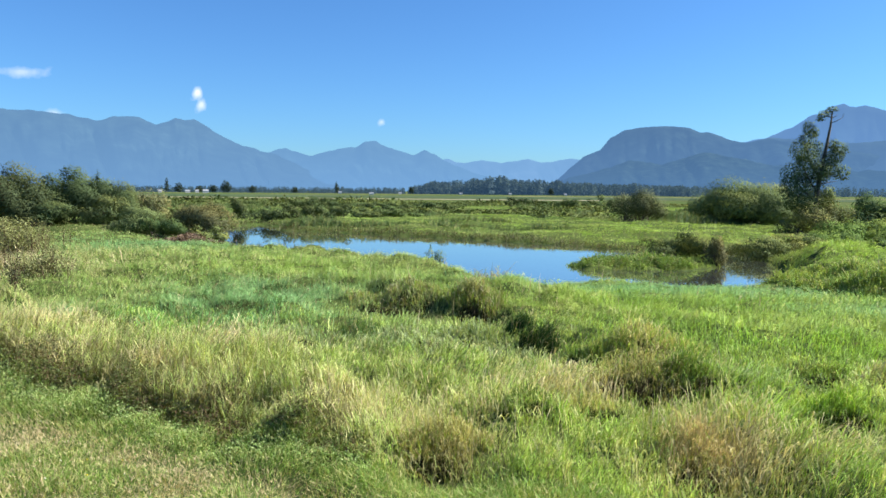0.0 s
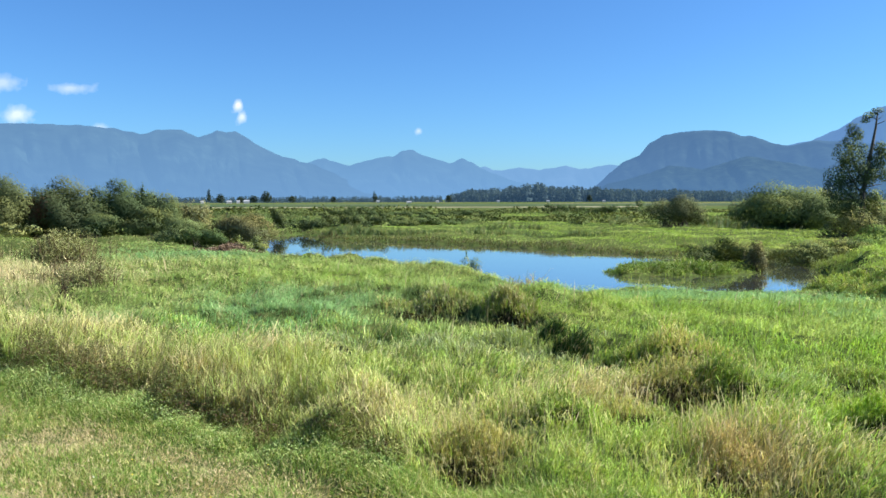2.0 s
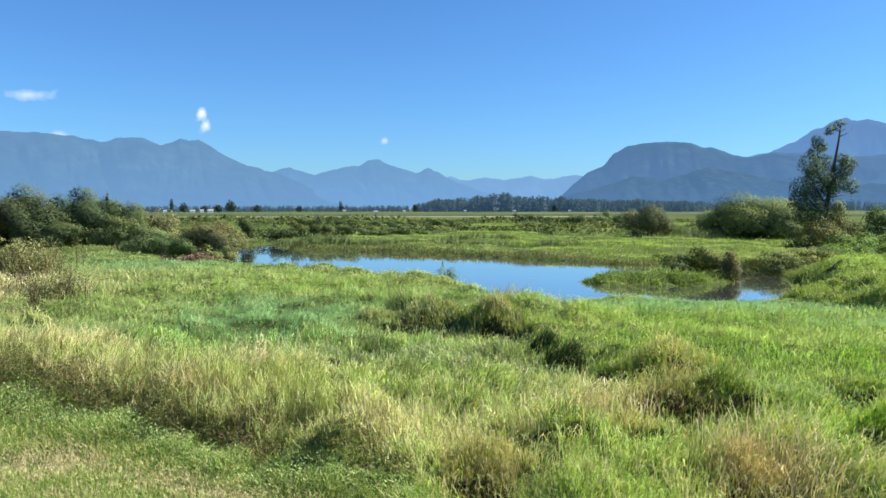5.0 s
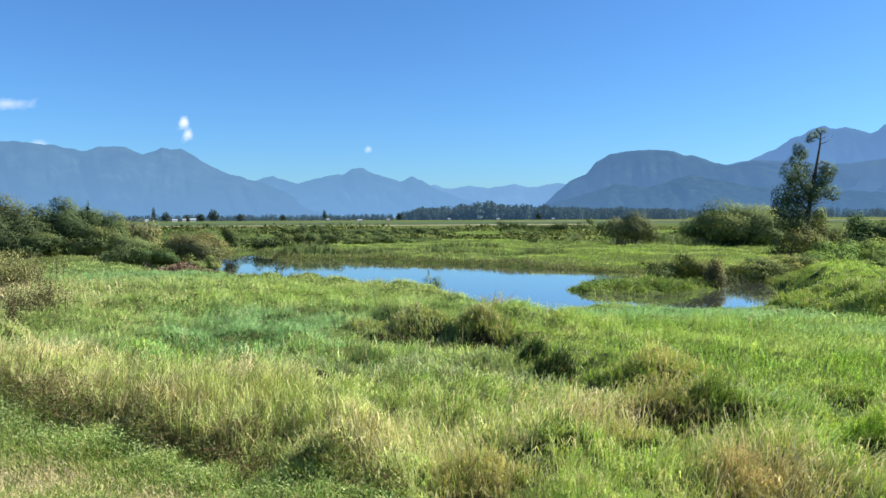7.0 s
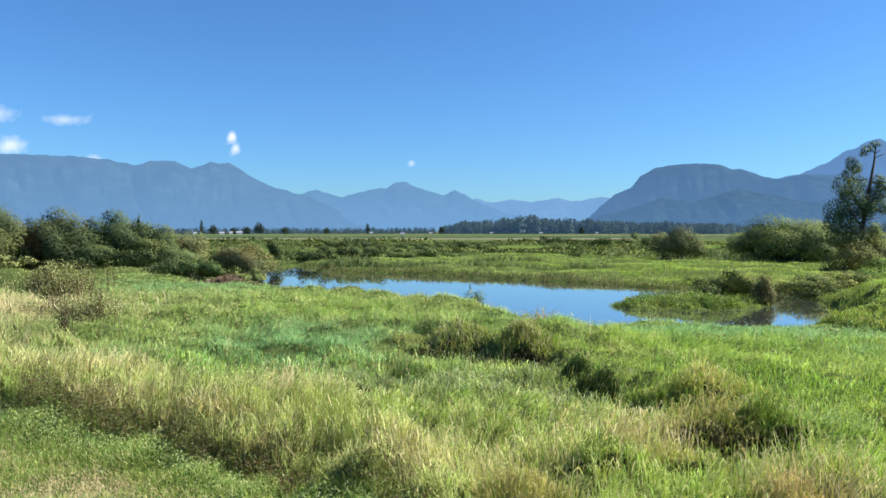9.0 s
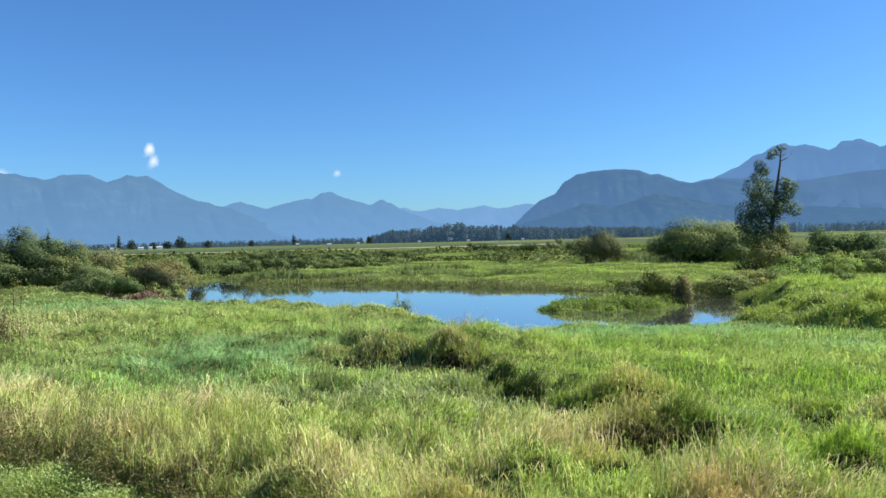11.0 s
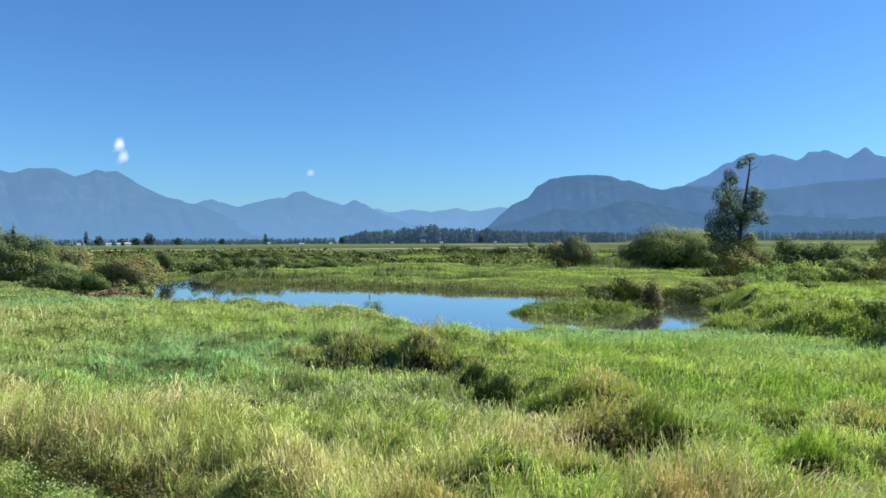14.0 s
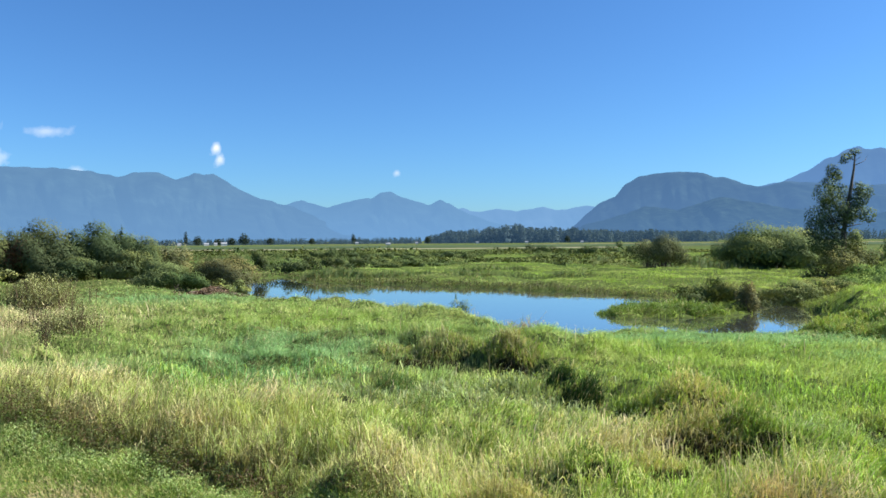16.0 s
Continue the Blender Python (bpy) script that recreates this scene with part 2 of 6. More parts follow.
def bark_material():
    m, n, l, p = material("bark")
    tc = n.new("ShaderNodeTexCoord")
    a = noise_node(n, l, tc.outputs["Object"], 6.0, 6.0, 0.6, (4, 4, 0.6))
    r = ramp_node(n, l, a.outputs["Fac"], [(0.3, (0.035, 0.028, 0.022)), (0.7, (0.14, 0.115, 0.09))])
    l.new(r.outputs[0], p.inputs["Base Color"])
    p.inputs["Roughness"].default_value = 0.9
    b = n.new("ShaderNodeBump")
    b.inputs["Strength"].default_value, b.inputs["Distance"].default_value = 0.7, 0.03
    l.new(a.outputs["Fac"], b.inputs["Height"])
    l.new(b.outputs[0], p.inputs["Normal"])
    return m


BARK = bark_material()


def soil_material():
    """Damp litter and moss under the grass; meadow and crop colours far out, where single blades cannot be seen."""
    m, n, l, p = material("marsh_ground")
    geo = n.new("ShaderNodeNewGeometry")
    pos = geo.outputs["Position"]
    a = noise_node(n, l, pos, 2.2, 6.0, 0.65)
    litter = ramp_node(n, l, a.outputs["Fac"], [(0.3, (0.035, 0.04, 0.016)), (0.52, (0.07, 0.10, 0.028)), (0.72, (0.15, 0.125, 0.06))])
    b = noise_node(n, l, pos, 0.35, 5.0, 0.6, (0.12, 1, 1))
    meadow = ramp_node(n, l, b.outputs["Fac"], [(0.3, (0.035, 0.065, 0.02)), (0.5, (0.08, 0.125, 0.032)), (0.68, (0.14, 0.16, 0.05))])
    c = noise_node(n, l, pos, 0.02, 4.0, 0.55, (0.25, 1.6, 1))
    crop = ramp_node(n, l, c.outputs["Fac"], [(0.36, (0.04, 0.075, 0.025)), (0.5, (0.085, 0.12, 0.04)), (0.58, (0.15, 0.15, 0.07)), (0.7, (0.055, 0.09, 0.03))])
    sep = n.new("ShaderNodeSeparateXYZ")
    l.new(pos, sep.inputs[0])
    last = litter.outputs[0]
    for lo, hi, nxt in ((60.0, 130.0, meadow), (230.0, 300.0, crop)):
        mr = n.new("ShaderNodeMapRange")
        mr.inputs["From Min"].default_value, mr.inputs["From Max"].default_value = lo, hi
        l.new(sep.outputs["Y"], mr.inputs["Value"])
        mx = n.new("ShaderNodeMix")
        mx.data_type = "RGBA"
        l.new(mr.outputs[0], mx.inputs["Factor"])
        l.new(last, mx.inputs["A"])
        l.new(nxt.outputs[0], mx.inputs["B"])
        last = mx.outputs["Result"]
    l.new(last, p.inputs["Base Color"])
    p.inputs["Roughness"].default_value = 0.95
    p.inputs["Specular IOR Level"].default_value = 0.0
    bp = n.new("ShaderNodeBump")
    bp.inputs["Strength"].default_value, bp.inputs["Distance"].default_value = 0.8, 0.08
    l.new(a.outputs["Fac"], bp.inputs["Height"])
    l.new(bp.outputs[0], p.inputs["Normal"])
    return m


SOIL = soil_material()


def water_material():
    m, n, l, p = material("pond_water")
    geo = n.new("ShaderNodeNewGeometry")
    p.inputs["Base Color"].default_value = (0.06, 0.065, 0.055, 1)
    p.inputs["Roughness"].default_value = 0.03
    p.inputs["IOR"].default_value = 1.333
    p.inputs["Coat Weight"].default_value, p.inputs["Coat IOR"].default_value, p.inputs["Coat Roughness"].default_value = 1.0, 1.33, 0.02
    a = noise_node(n, l, geo.outputs["Position"], 1.6, 3.0, 0.5, (0.5, 1.4, 1))
    b = noise_node(n, l, geo.outputs["Position"], 0.25, 3.0, 0.5, (0.5, 1.6, 1))
    rr = n.new("ShaderNodeMapRange")
    rr.inputs["From Min"].default_value, rr.inputs["From Max"].default_value = 0.4, 0.65
    rr.inputs["To Min"].default_value, rr.inputs["To Max"].default_value = 0.015, 0.07
    l.new(b.outputs["Fac"], rr.inputs["Value"])
    l.new(rr.outputs[0], p.inputs["Roughness"])
    bp = n.new("ShaderNodeBump")
    bp.inputs["Strength"].default_value, bp.inputs["Distance"].default_value = 0.05, 0.02
    l.new(a.outputs["Fac"], bp.inputs["Height"])
    l.new(bp.outputs[0], p.inputs["Normal"])
    l.new(bp.outputs[0], p.inputs["Coat Normal"])
    return m


WATER = water_material()


def plain_material(name, col, rough=0.8, vary=0.25, scale=3.0):
    m, n, l, p = material(name)
    tc = n.new("ShaderNodeTexCoord")
    a = noise_node(n, l, tc.outputs["Object"], scale, 5.0, 0.6)
    r = ramp_node(n, l, a.outputs["Fac"], [(0.25, tuple(c * (1 - vary) for c in col)), (0.75, tuple(min(1, c * (1 + vary)) for c in col))])
    l.new(r.outputs[0], p.inputs["Base Color"])
    p.inputs["Roughness"].default_value = rough
    p.inputs["Specular IOR Level"].default_value = 0.1
    b = n.new("ShaderNodeBump")
    b.inputs["Strength"].default_value, b.inputs["Distance"].default_value = 0.4, 0.02
    l.new(a.outputs["Fac"], b.inputs["Height"])
    l.new(b.outputs[0], p.inputs["Normal"])
    return m


def range_material(name, forest, haze_glow, share, scale=0.006, tall=300.0):
    """Far mountains: forest and rock, with the haze of many kilometres painted in as a glow."""
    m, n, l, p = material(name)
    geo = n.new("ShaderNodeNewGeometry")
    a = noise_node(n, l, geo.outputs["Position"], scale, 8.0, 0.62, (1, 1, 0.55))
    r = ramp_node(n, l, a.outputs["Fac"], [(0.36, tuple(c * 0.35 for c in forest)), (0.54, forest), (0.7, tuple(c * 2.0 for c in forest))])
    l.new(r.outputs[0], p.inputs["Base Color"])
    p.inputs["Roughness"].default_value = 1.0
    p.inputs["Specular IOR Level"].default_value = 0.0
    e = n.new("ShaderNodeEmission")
    e.inputs["Color"].default_value, e.inputs["Strength"].default_value = (*haze_glow, 1), 1.0
    # painted haze: its share grows towards the foot of the slopes
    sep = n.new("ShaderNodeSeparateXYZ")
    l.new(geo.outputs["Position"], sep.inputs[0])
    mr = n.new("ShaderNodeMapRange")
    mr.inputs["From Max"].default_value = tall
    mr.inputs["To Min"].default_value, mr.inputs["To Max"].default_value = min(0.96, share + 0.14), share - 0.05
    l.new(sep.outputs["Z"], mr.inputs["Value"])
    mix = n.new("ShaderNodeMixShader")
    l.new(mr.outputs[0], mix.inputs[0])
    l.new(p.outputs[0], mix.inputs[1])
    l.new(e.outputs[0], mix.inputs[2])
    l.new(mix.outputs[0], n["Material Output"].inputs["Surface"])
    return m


# ---------------------------------------------------------------- ground and water
def build_ground():
    """One sheet from the camera's embankment to the horizon: rings round the origin, closest set where it is seen."""
    az = np.radians(np.concatenate([np.arange(-180, -62, 4.0), np.arange(-62, 62, 0.35), np.arange(62, 180, 4.0)]))
    r = np.concatenate([[0.05], np.arange(1.0, 9, 1.0), 9 * (220 / 9) ** np.linspace(0, 1, 165), 220 * (4850 / 220) ** np.linspace(0, 1, 30)[1:]])
    R, A = np.meshgrid(r, az, indexing="ij")
    X, Y = R * np.sin(A), R * np.cos(A)
    verts = np.stack([X, Y, land(X, Y)], -1).reshape(-1, 3)
    nr, na = len(r), len(az)
    i, j = np.meshgrid(np.arange(nr - 1), np.arange(na), indexing="ij")
    k = (j + 1) % na
    faces = np.stack([i * na + j, i * na + k, (i + 1) * na + k, (i + 1) * na + j], -1)[..., ::-1]
    me = mesh_from("ground", verts, faces, 4, [SOIL], smooth=True)
    tagged(new("ground", me), "damp marsh ground reaching flat to the horizon", "ground", kind="structure")


def build_water():
    x0, x1, y0, y1 = -34, 110, 29, 105
    bm = bmesh.new()
    vs = [bm.verts.new((x, y, WATER_Z)) for x, y in ((x0, y0), (x1, y0), (x1, y1), (x0, y1))]
    bm.faces.new(vs)
    me = bpy.data.meshes.new("water")
    bm.to_mesh(me)
    me.materials.append(WATER)
    tagged(new("water", me), "still blue pond water mirroring the sky", "water", kind="structure")


build_ground()
build_water()


# ---------------------------------------------------------------- mountains
def crest(az, skyline):
    """The height of a skyline in degrees along its summits and saddles (heading, height), eased between them."""
    a, h = np.array(skyline).T
    k = np.clip(np.searchsorted(a, az) - 1, 0, len(a) - 2)
    f = np.clip((az - a[k]) / (a[k + 1] - a[k]), 0, 1)
    ease = 0.75 * f + 0.25 * f * f * (3 - 2 * f)
    return h[k] + (h[k + 1] - h[k]) * ease


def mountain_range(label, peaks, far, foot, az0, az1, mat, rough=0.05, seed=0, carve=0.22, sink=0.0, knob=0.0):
    az = np.linspace(az0, az1, int((az1 - az0) / 0.12))
    t = np.concatenate([np.linspace(0, 1, 22), [1.06, 1.15]])
    top = crest(az, peaks) + rough * (fbm(az * 1.7, az * 0 + seed, seed, 5) - 0.5) * 4
    top = np.maximum(top + knob * (heaps(az, az * 0 + 0.2 * seed, 0.75, seed) + 0.2 * heaps(az, az * 0 + seed, 0.3, seed + 1) - 0.58), 0.02)
    hgt = far * np.tan(np.radians(top))
    calm = np.convolve(np.pad(hgt, 14, "edge"), np.hanning(29) / np.hanning(29).sum(), "valid")
    T, A = np.meshgrid(t, az, indexing="ij")
    sharp = np.clip(T, 0, 1) ** 5
    Hh = hgt * sharp + calm * (1 - sharp)
    wav = 0.12 * (fbm(A * 0.35, A * 0 + 3.3, seed + 1, 3) - 0.5)
    gully = 1 - np.abs(2 * fbm(A * 0.42 + 9 * wav + 0.5 * T, T * 1.1 + seed, seed + 2, 5) - 1)
    R = foot + (far - foot) * (T + 0.28 * (gully - 0.7) * np.sin(np.pi * np.clip(T, 0, 1)))
    rise = np.where(T <= 1, T ** 1.25 - carve * gully * np.sin(np.pi * np.clip(T, 0, 1)) ** 0.8 * 0.5, 1 - (T - 1) * 4)
    Z = Hh * np.clip(rise, 0, 1) * 1.0 + 4.4 * np.clip(T, 0, 1) - sink
    a = np.radians(A)
    verts = np.stack([R * np.sin(a), R * np.cos(a), Z], -1).reshape(-1, 3)
    na = len(az)
    i, j = np.meshgrid(np.arange(len(t) - 1), np.arange(na - 1), indexing="ij")
    faces = np.stack([i * na + j, i * na + j + 1, (i + 1) * na + j + 1, (i + 1) * na + j], -1)[..., ::-1]
    ob = new("mountain_range", mesh_from("mountain_range", verts, faces, 4, [mat], smooth=True))
    tagged(ob, label, "mountain", kind="structure")


FOREST = (0.035, 0.055, 0.045)
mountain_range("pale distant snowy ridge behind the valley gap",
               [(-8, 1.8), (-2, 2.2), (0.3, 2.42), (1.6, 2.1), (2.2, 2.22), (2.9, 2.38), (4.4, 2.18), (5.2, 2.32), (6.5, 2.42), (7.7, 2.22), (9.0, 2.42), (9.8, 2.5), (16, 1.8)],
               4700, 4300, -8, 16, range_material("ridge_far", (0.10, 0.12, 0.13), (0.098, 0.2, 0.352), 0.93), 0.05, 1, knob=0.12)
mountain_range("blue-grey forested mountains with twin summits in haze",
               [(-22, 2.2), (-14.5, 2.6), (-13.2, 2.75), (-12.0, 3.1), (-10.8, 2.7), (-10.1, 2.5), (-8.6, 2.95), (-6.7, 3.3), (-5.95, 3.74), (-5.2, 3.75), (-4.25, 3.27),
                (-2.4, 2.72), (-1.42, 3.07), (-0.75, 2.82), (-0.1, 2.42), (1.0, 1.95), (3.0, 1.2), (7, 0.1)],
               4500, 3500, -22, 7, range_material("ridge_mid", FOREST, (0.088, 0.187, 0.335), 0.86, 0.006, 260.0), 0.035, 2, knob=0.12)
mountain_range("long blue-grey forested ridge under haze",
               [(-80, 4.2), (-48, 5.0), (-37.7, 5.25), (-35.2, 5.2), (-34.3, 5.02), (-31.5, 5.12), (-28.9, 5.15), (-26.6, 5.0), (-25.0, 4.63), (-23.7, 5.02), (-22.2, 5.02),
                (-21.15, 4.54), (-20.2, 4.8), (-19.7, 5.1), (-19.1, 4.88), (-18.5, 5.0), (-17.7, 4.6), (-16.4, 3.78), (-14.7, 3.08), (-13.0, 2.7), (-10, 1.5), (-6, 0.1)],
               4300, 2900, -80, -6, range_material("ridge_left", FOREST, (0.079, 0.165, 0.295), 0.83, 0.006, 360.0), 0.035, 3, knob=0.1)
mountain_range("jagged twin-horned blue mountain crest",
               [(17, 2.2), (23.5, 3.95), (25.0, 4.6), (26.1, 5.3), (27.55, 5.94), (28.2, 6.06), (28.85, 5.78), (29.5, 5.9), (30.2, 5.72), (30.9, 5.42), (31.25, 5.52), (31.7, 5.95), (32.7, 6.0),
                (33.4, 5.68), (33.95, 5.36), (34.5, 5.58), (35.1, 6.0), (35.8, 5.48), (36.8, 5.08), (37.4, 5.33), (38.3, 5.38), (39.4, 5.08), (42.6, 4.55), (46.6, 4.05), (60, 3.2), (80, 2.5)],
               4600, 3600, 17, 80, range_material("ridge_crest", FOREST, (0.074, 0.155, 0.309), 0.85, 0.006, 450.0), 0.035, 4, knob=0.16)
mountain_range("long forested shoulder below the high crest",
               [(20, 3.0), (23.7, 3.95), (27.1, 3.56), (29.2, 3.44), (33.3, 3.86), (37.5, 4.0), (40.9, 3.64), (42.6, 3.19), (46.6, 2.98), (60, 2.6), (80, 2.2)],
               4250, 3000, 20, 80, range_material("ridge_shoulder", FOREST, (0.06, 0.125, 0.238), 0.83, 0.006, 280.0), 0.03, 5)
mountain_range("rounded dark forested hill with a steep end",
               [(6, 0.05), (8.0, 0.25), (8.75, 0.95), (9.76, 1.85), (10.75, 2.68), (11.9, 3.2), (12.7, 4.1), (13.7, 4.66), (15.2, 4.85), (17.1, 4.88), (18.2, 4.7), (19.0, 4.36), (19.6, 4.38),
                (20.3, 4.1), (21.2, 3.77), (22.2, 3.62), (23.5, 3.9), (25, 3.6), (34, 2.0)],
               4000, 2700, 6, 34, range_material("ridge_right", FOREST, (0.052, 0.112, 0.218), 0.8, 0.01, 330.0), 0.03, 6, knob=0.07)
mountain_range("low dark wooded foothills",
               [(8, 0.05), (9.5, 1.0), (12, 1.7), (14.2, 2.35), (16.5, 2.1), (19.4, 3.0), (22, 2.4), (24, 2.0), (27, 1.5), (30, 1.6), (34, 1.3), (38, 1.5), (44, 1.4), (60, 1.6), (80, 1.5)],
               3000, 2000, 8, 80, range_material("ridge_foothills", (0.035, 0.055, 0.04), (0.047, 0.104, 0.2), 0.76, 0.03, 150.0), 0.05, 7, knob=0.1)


# ---------------------------------------------------------------- clouds
def cloud_material(name, dens, scale):
    m, n, l, p = material(name)
    uv = n.new("ShaderNodeTexCoord")
    geo = noise_node(n, l, uv.outputs["Object"], scale, 3.5, 0.5)
    at = n.new("ShaderNodeAttribute")
    at.attribute_name = "tint"
    sub = n.new("ShaderNodeMath")
    sub.operation = "MULTIPLY_ADD"
    l.new(geo.outputs["Fac"], sub.inputs[0])
    sub.inputs[1].default_value = 1.5
    l.new(at.outputs["Fac"], sub.inputs[2])
    mr = n.new("ShaderNodeMapRange")
    mr.inputs["From Min"].default_value, mr.inputs["From Max"].default_value = 0.92, 1.7
    mr.inputs["To Max"].default_value = dens
    l.new(sub.outputs[0], mr.inputs["Value"])
    # a steady glow in place of sunlight on the cloud
    e = n.new("ShaderNodeEmission")
    e.inputs["Color"].default_value, e.inputs["Strength"].default_value = (0.86, 0.9, 0.96, 1), 0.62
    tr = n.new("ShaderNodeBsdfTransparent")
    mix = n.new("ShaderNodeMixShader")
    l.new(mr.outputs[0], mix.inputs[0])
    l.new(tr.outputs[0], mix.inputs[1])
    l.new(e.outputs[0], mix.inputs[2])
    l.new(mix.outputs[0], n["Material Output"].inputs["Surface"])
    return m


CLOUD = cloud_material("cloud_white", 0.9, 0.009)
CLOUD_THIN = cloud_material("cloud_thin", 0.42, 0.012)
CLOUD_SOFT = cloud_material("cloud_soft", 0.65, 0.012)


def cloud(az, el, wide, tall, mat, label):
    """A far cloud, degrees across: a shallow billow that thins out to its rim."""
    R, n, m = 4820, 25, 17
    u, v = np.meshgrid(np.linspace(-1, 1, n), np.linspace(-1, 1, m), indexing="ij")
    rim = 1 - np.hypot(u, v)
    w, h = R * radians(wide), R * radians(tall)
    verts = np.stack([u * w, -0.25 * h * np.clip(rim, 0, 1), v * h], -1).reshape(-1, 3)
    i, j = np.meshgrid(np.arange(n - 1), np.arange(m - 1), indexing="ij")
    faces = np.stack([i * m + j, (i + 1) * m + j, (i + 1) * m + j + 1, i * m + j + 1], -1)
    me = mesh_from("cloud", verts, faces, 4, [mat], np.repeat(np.clip(rim, 0, 1).reshape(-1, 1), 3, 1) * 1.0, smooth=True)
    ob = new("cloud", me)
    a = radians(az)
    ob.matrix_world = Matrix.Translation((R * math.sin(a), R * math.cos(a), 4.4 + R * math.tan(radians(el)))) @ Matrix.Rotation(-a, 4, "Z")
    tagged(ob, label, "cloud", "clouds", kind="structure")


for az, el, w, h, mat, lab in (
        (-36.3, 7.9, 2.5, 1.75, CLOUD, "small white cumulus cloud above the ridge"),
        (-33.4, 7.7, 1.5, 0.8, CLOUD_THIN, "thin white shred of cloud beside a cumulus"),
        (-32.6, 5.7, 1.3, 0.85, CLOUD_SOFT, "white cloud scrap touching the ridge"),
        (-29.4, 7.6, 1.9, 0.5, CLOUD_THIN, "flat thin white cloud streak"),
        (-27.6, 5.0, 0.9, 0.5, CLOUD_THIN, "faint cloud scrap on the ridge crest"),
        (-18.2, 6.95, 0.5, 0.62, CLOUD, "small round white cloud puff"),
        (-17.95, 6.1, 0.5, 0.66, CLOUD_SOFT, "small round white cloud puff"),
        (-4.75, 5.2, 0.42, 0.36, CLOUD_THIN, "tiny faint wisp of cloud"),
        (38.5, 7.0, 1.75, 0.7, CLOUD, "small bright white cloud"),
        (41.4, 6.45, 1.6, 0.6, CLOUD, "small bright white cloud"),
        (44.9, 5.95, 2.8, 0.7, CLOUD, "long bright white cloud bank"),
        (44.3, 4.6, 0.8, 0.3, CLOUD_THIN, "faint wisp below the cloud bank")):
    cloud(az, el, w, h, mat, lab)


# ---------------------------------------------------------------- colours of the plants
LUSH, GREEN, YELLOW = np.array((0.24, 0.385, 0.055)), np.array((0.225, 0.35, 0.09)), np.array((0.54, 0.585, 0.2))
BLUE, STRAW, BROWN = np.array((0.175, 0.36, 0.14)), np.array((0.68, 0.56, 0.34)), np.array((0.25, 0.185, 0.105))
SEDGE, GREY = np.array((0.06, 0.12, 0.035)), np.array((0.28, 0.33, 0.185))

# where the meadow turns bluish, straw-coloured or brown: centre, half-widths, strength
BLUE_AT = [(-6.6, 25.6, 3.2, 4.6, 1.0), (-8.5, 30.0, 3.2, 2.5, 0.55), (11, 32.3, 7.5, 2.8, 1.0), (-22, 54, 7, 8, 0.8), (2.5, 30.5, 3, 2, 0.4), (16, 26.5, 4, 2, 0.5),
           (-11, 22.0, 2, 1.4, 0.35)]
STRAW_AT = [(-11, 19.6, 2.6, 1.6, 0.9), (-5.2, 17.2, 2.2, 1.3, 0.75), (-26, 34, 9, 9, 0.75), (5.1, 17.2, 1.3, 0.9, 0.9), (2.4, 14.6, 1.8, 1.6, 0.65), (-1.0, 12.5, 3.0, 2.0, 0.4),
            (4.4, 11.2, 1.2, 1.4, 0.7), (9.3, 14.9, 0.9, 0.6, 0.5), (-16, 22.5, 3, 2, 0.6), (6.6, 10.8, 2, 1.2, 0.4), (-3.0, 47.5, 1.5, 1.2, 0.3), (3.0, 34, 1.2, 1.6, 0.5),
            (11.5, 15.5, 1.4, 1.0, 0.35), (-4.5, 14.2, 1.6, 1.0, 0.5), (18, 33, 3, 2.5, 0.1)]
BROWN_AT = [(-4.6, 15.6, 1.4, 1.2, 0.4), (4.3, 10.8, 0.8, 1.0, 0.35), (-0.8, 24.9, 2.6, 1.2, 0.3), (2.0, 23.5, 1.4, 1.8, 0.35), (4.2, 14.9, 1.2, 0.6, 0.6), (0.1, 11.2, 0.8, 0.6, 0.6), (9.3, 13.8, 1.0, 0.5, 0.35),
            (-8.2, 15.4, 3.4, 1.2, 0.55), (-12.5, 18.4, 2.5, 1.3, 0.5), (-17, 25, 2.2, 2.5, 0.5), (-20, 31, 4, 3, 0.35), (-26, 46, 4, 3, 0.4), (26, 34.5, 2.6, 2.2, 0.2),
            (3.5, 34.5, 1.0, 1.2, 0.4), (17, 33.2, 3, 1, 0.12)]


# where the sky's sheen on lodged glossy grass is painted as a paler tone
SHEEN_AT = [(-0.6, 19.6, 2.8, 2.0, 0.8), (-3.4, 19.2, 1.6, 1.4, 0.6), (2.2, 18.2, 1.6, 1.2, 0.5), (6.5, 15.6, 1.2, 0.7, 0.4), (8.4, 15.6, 1.6, 0.6, 0.4)]


def patch(x, y, rows):
    w = 0.0
    for cx, cy, rx, ry, s in rows:
        w = np.maximum(w, s * np.exp(-np.minimum(((x - cx) / rx) ** 2 + ((y - cy) / ry) ** 2, 30)))
    return w


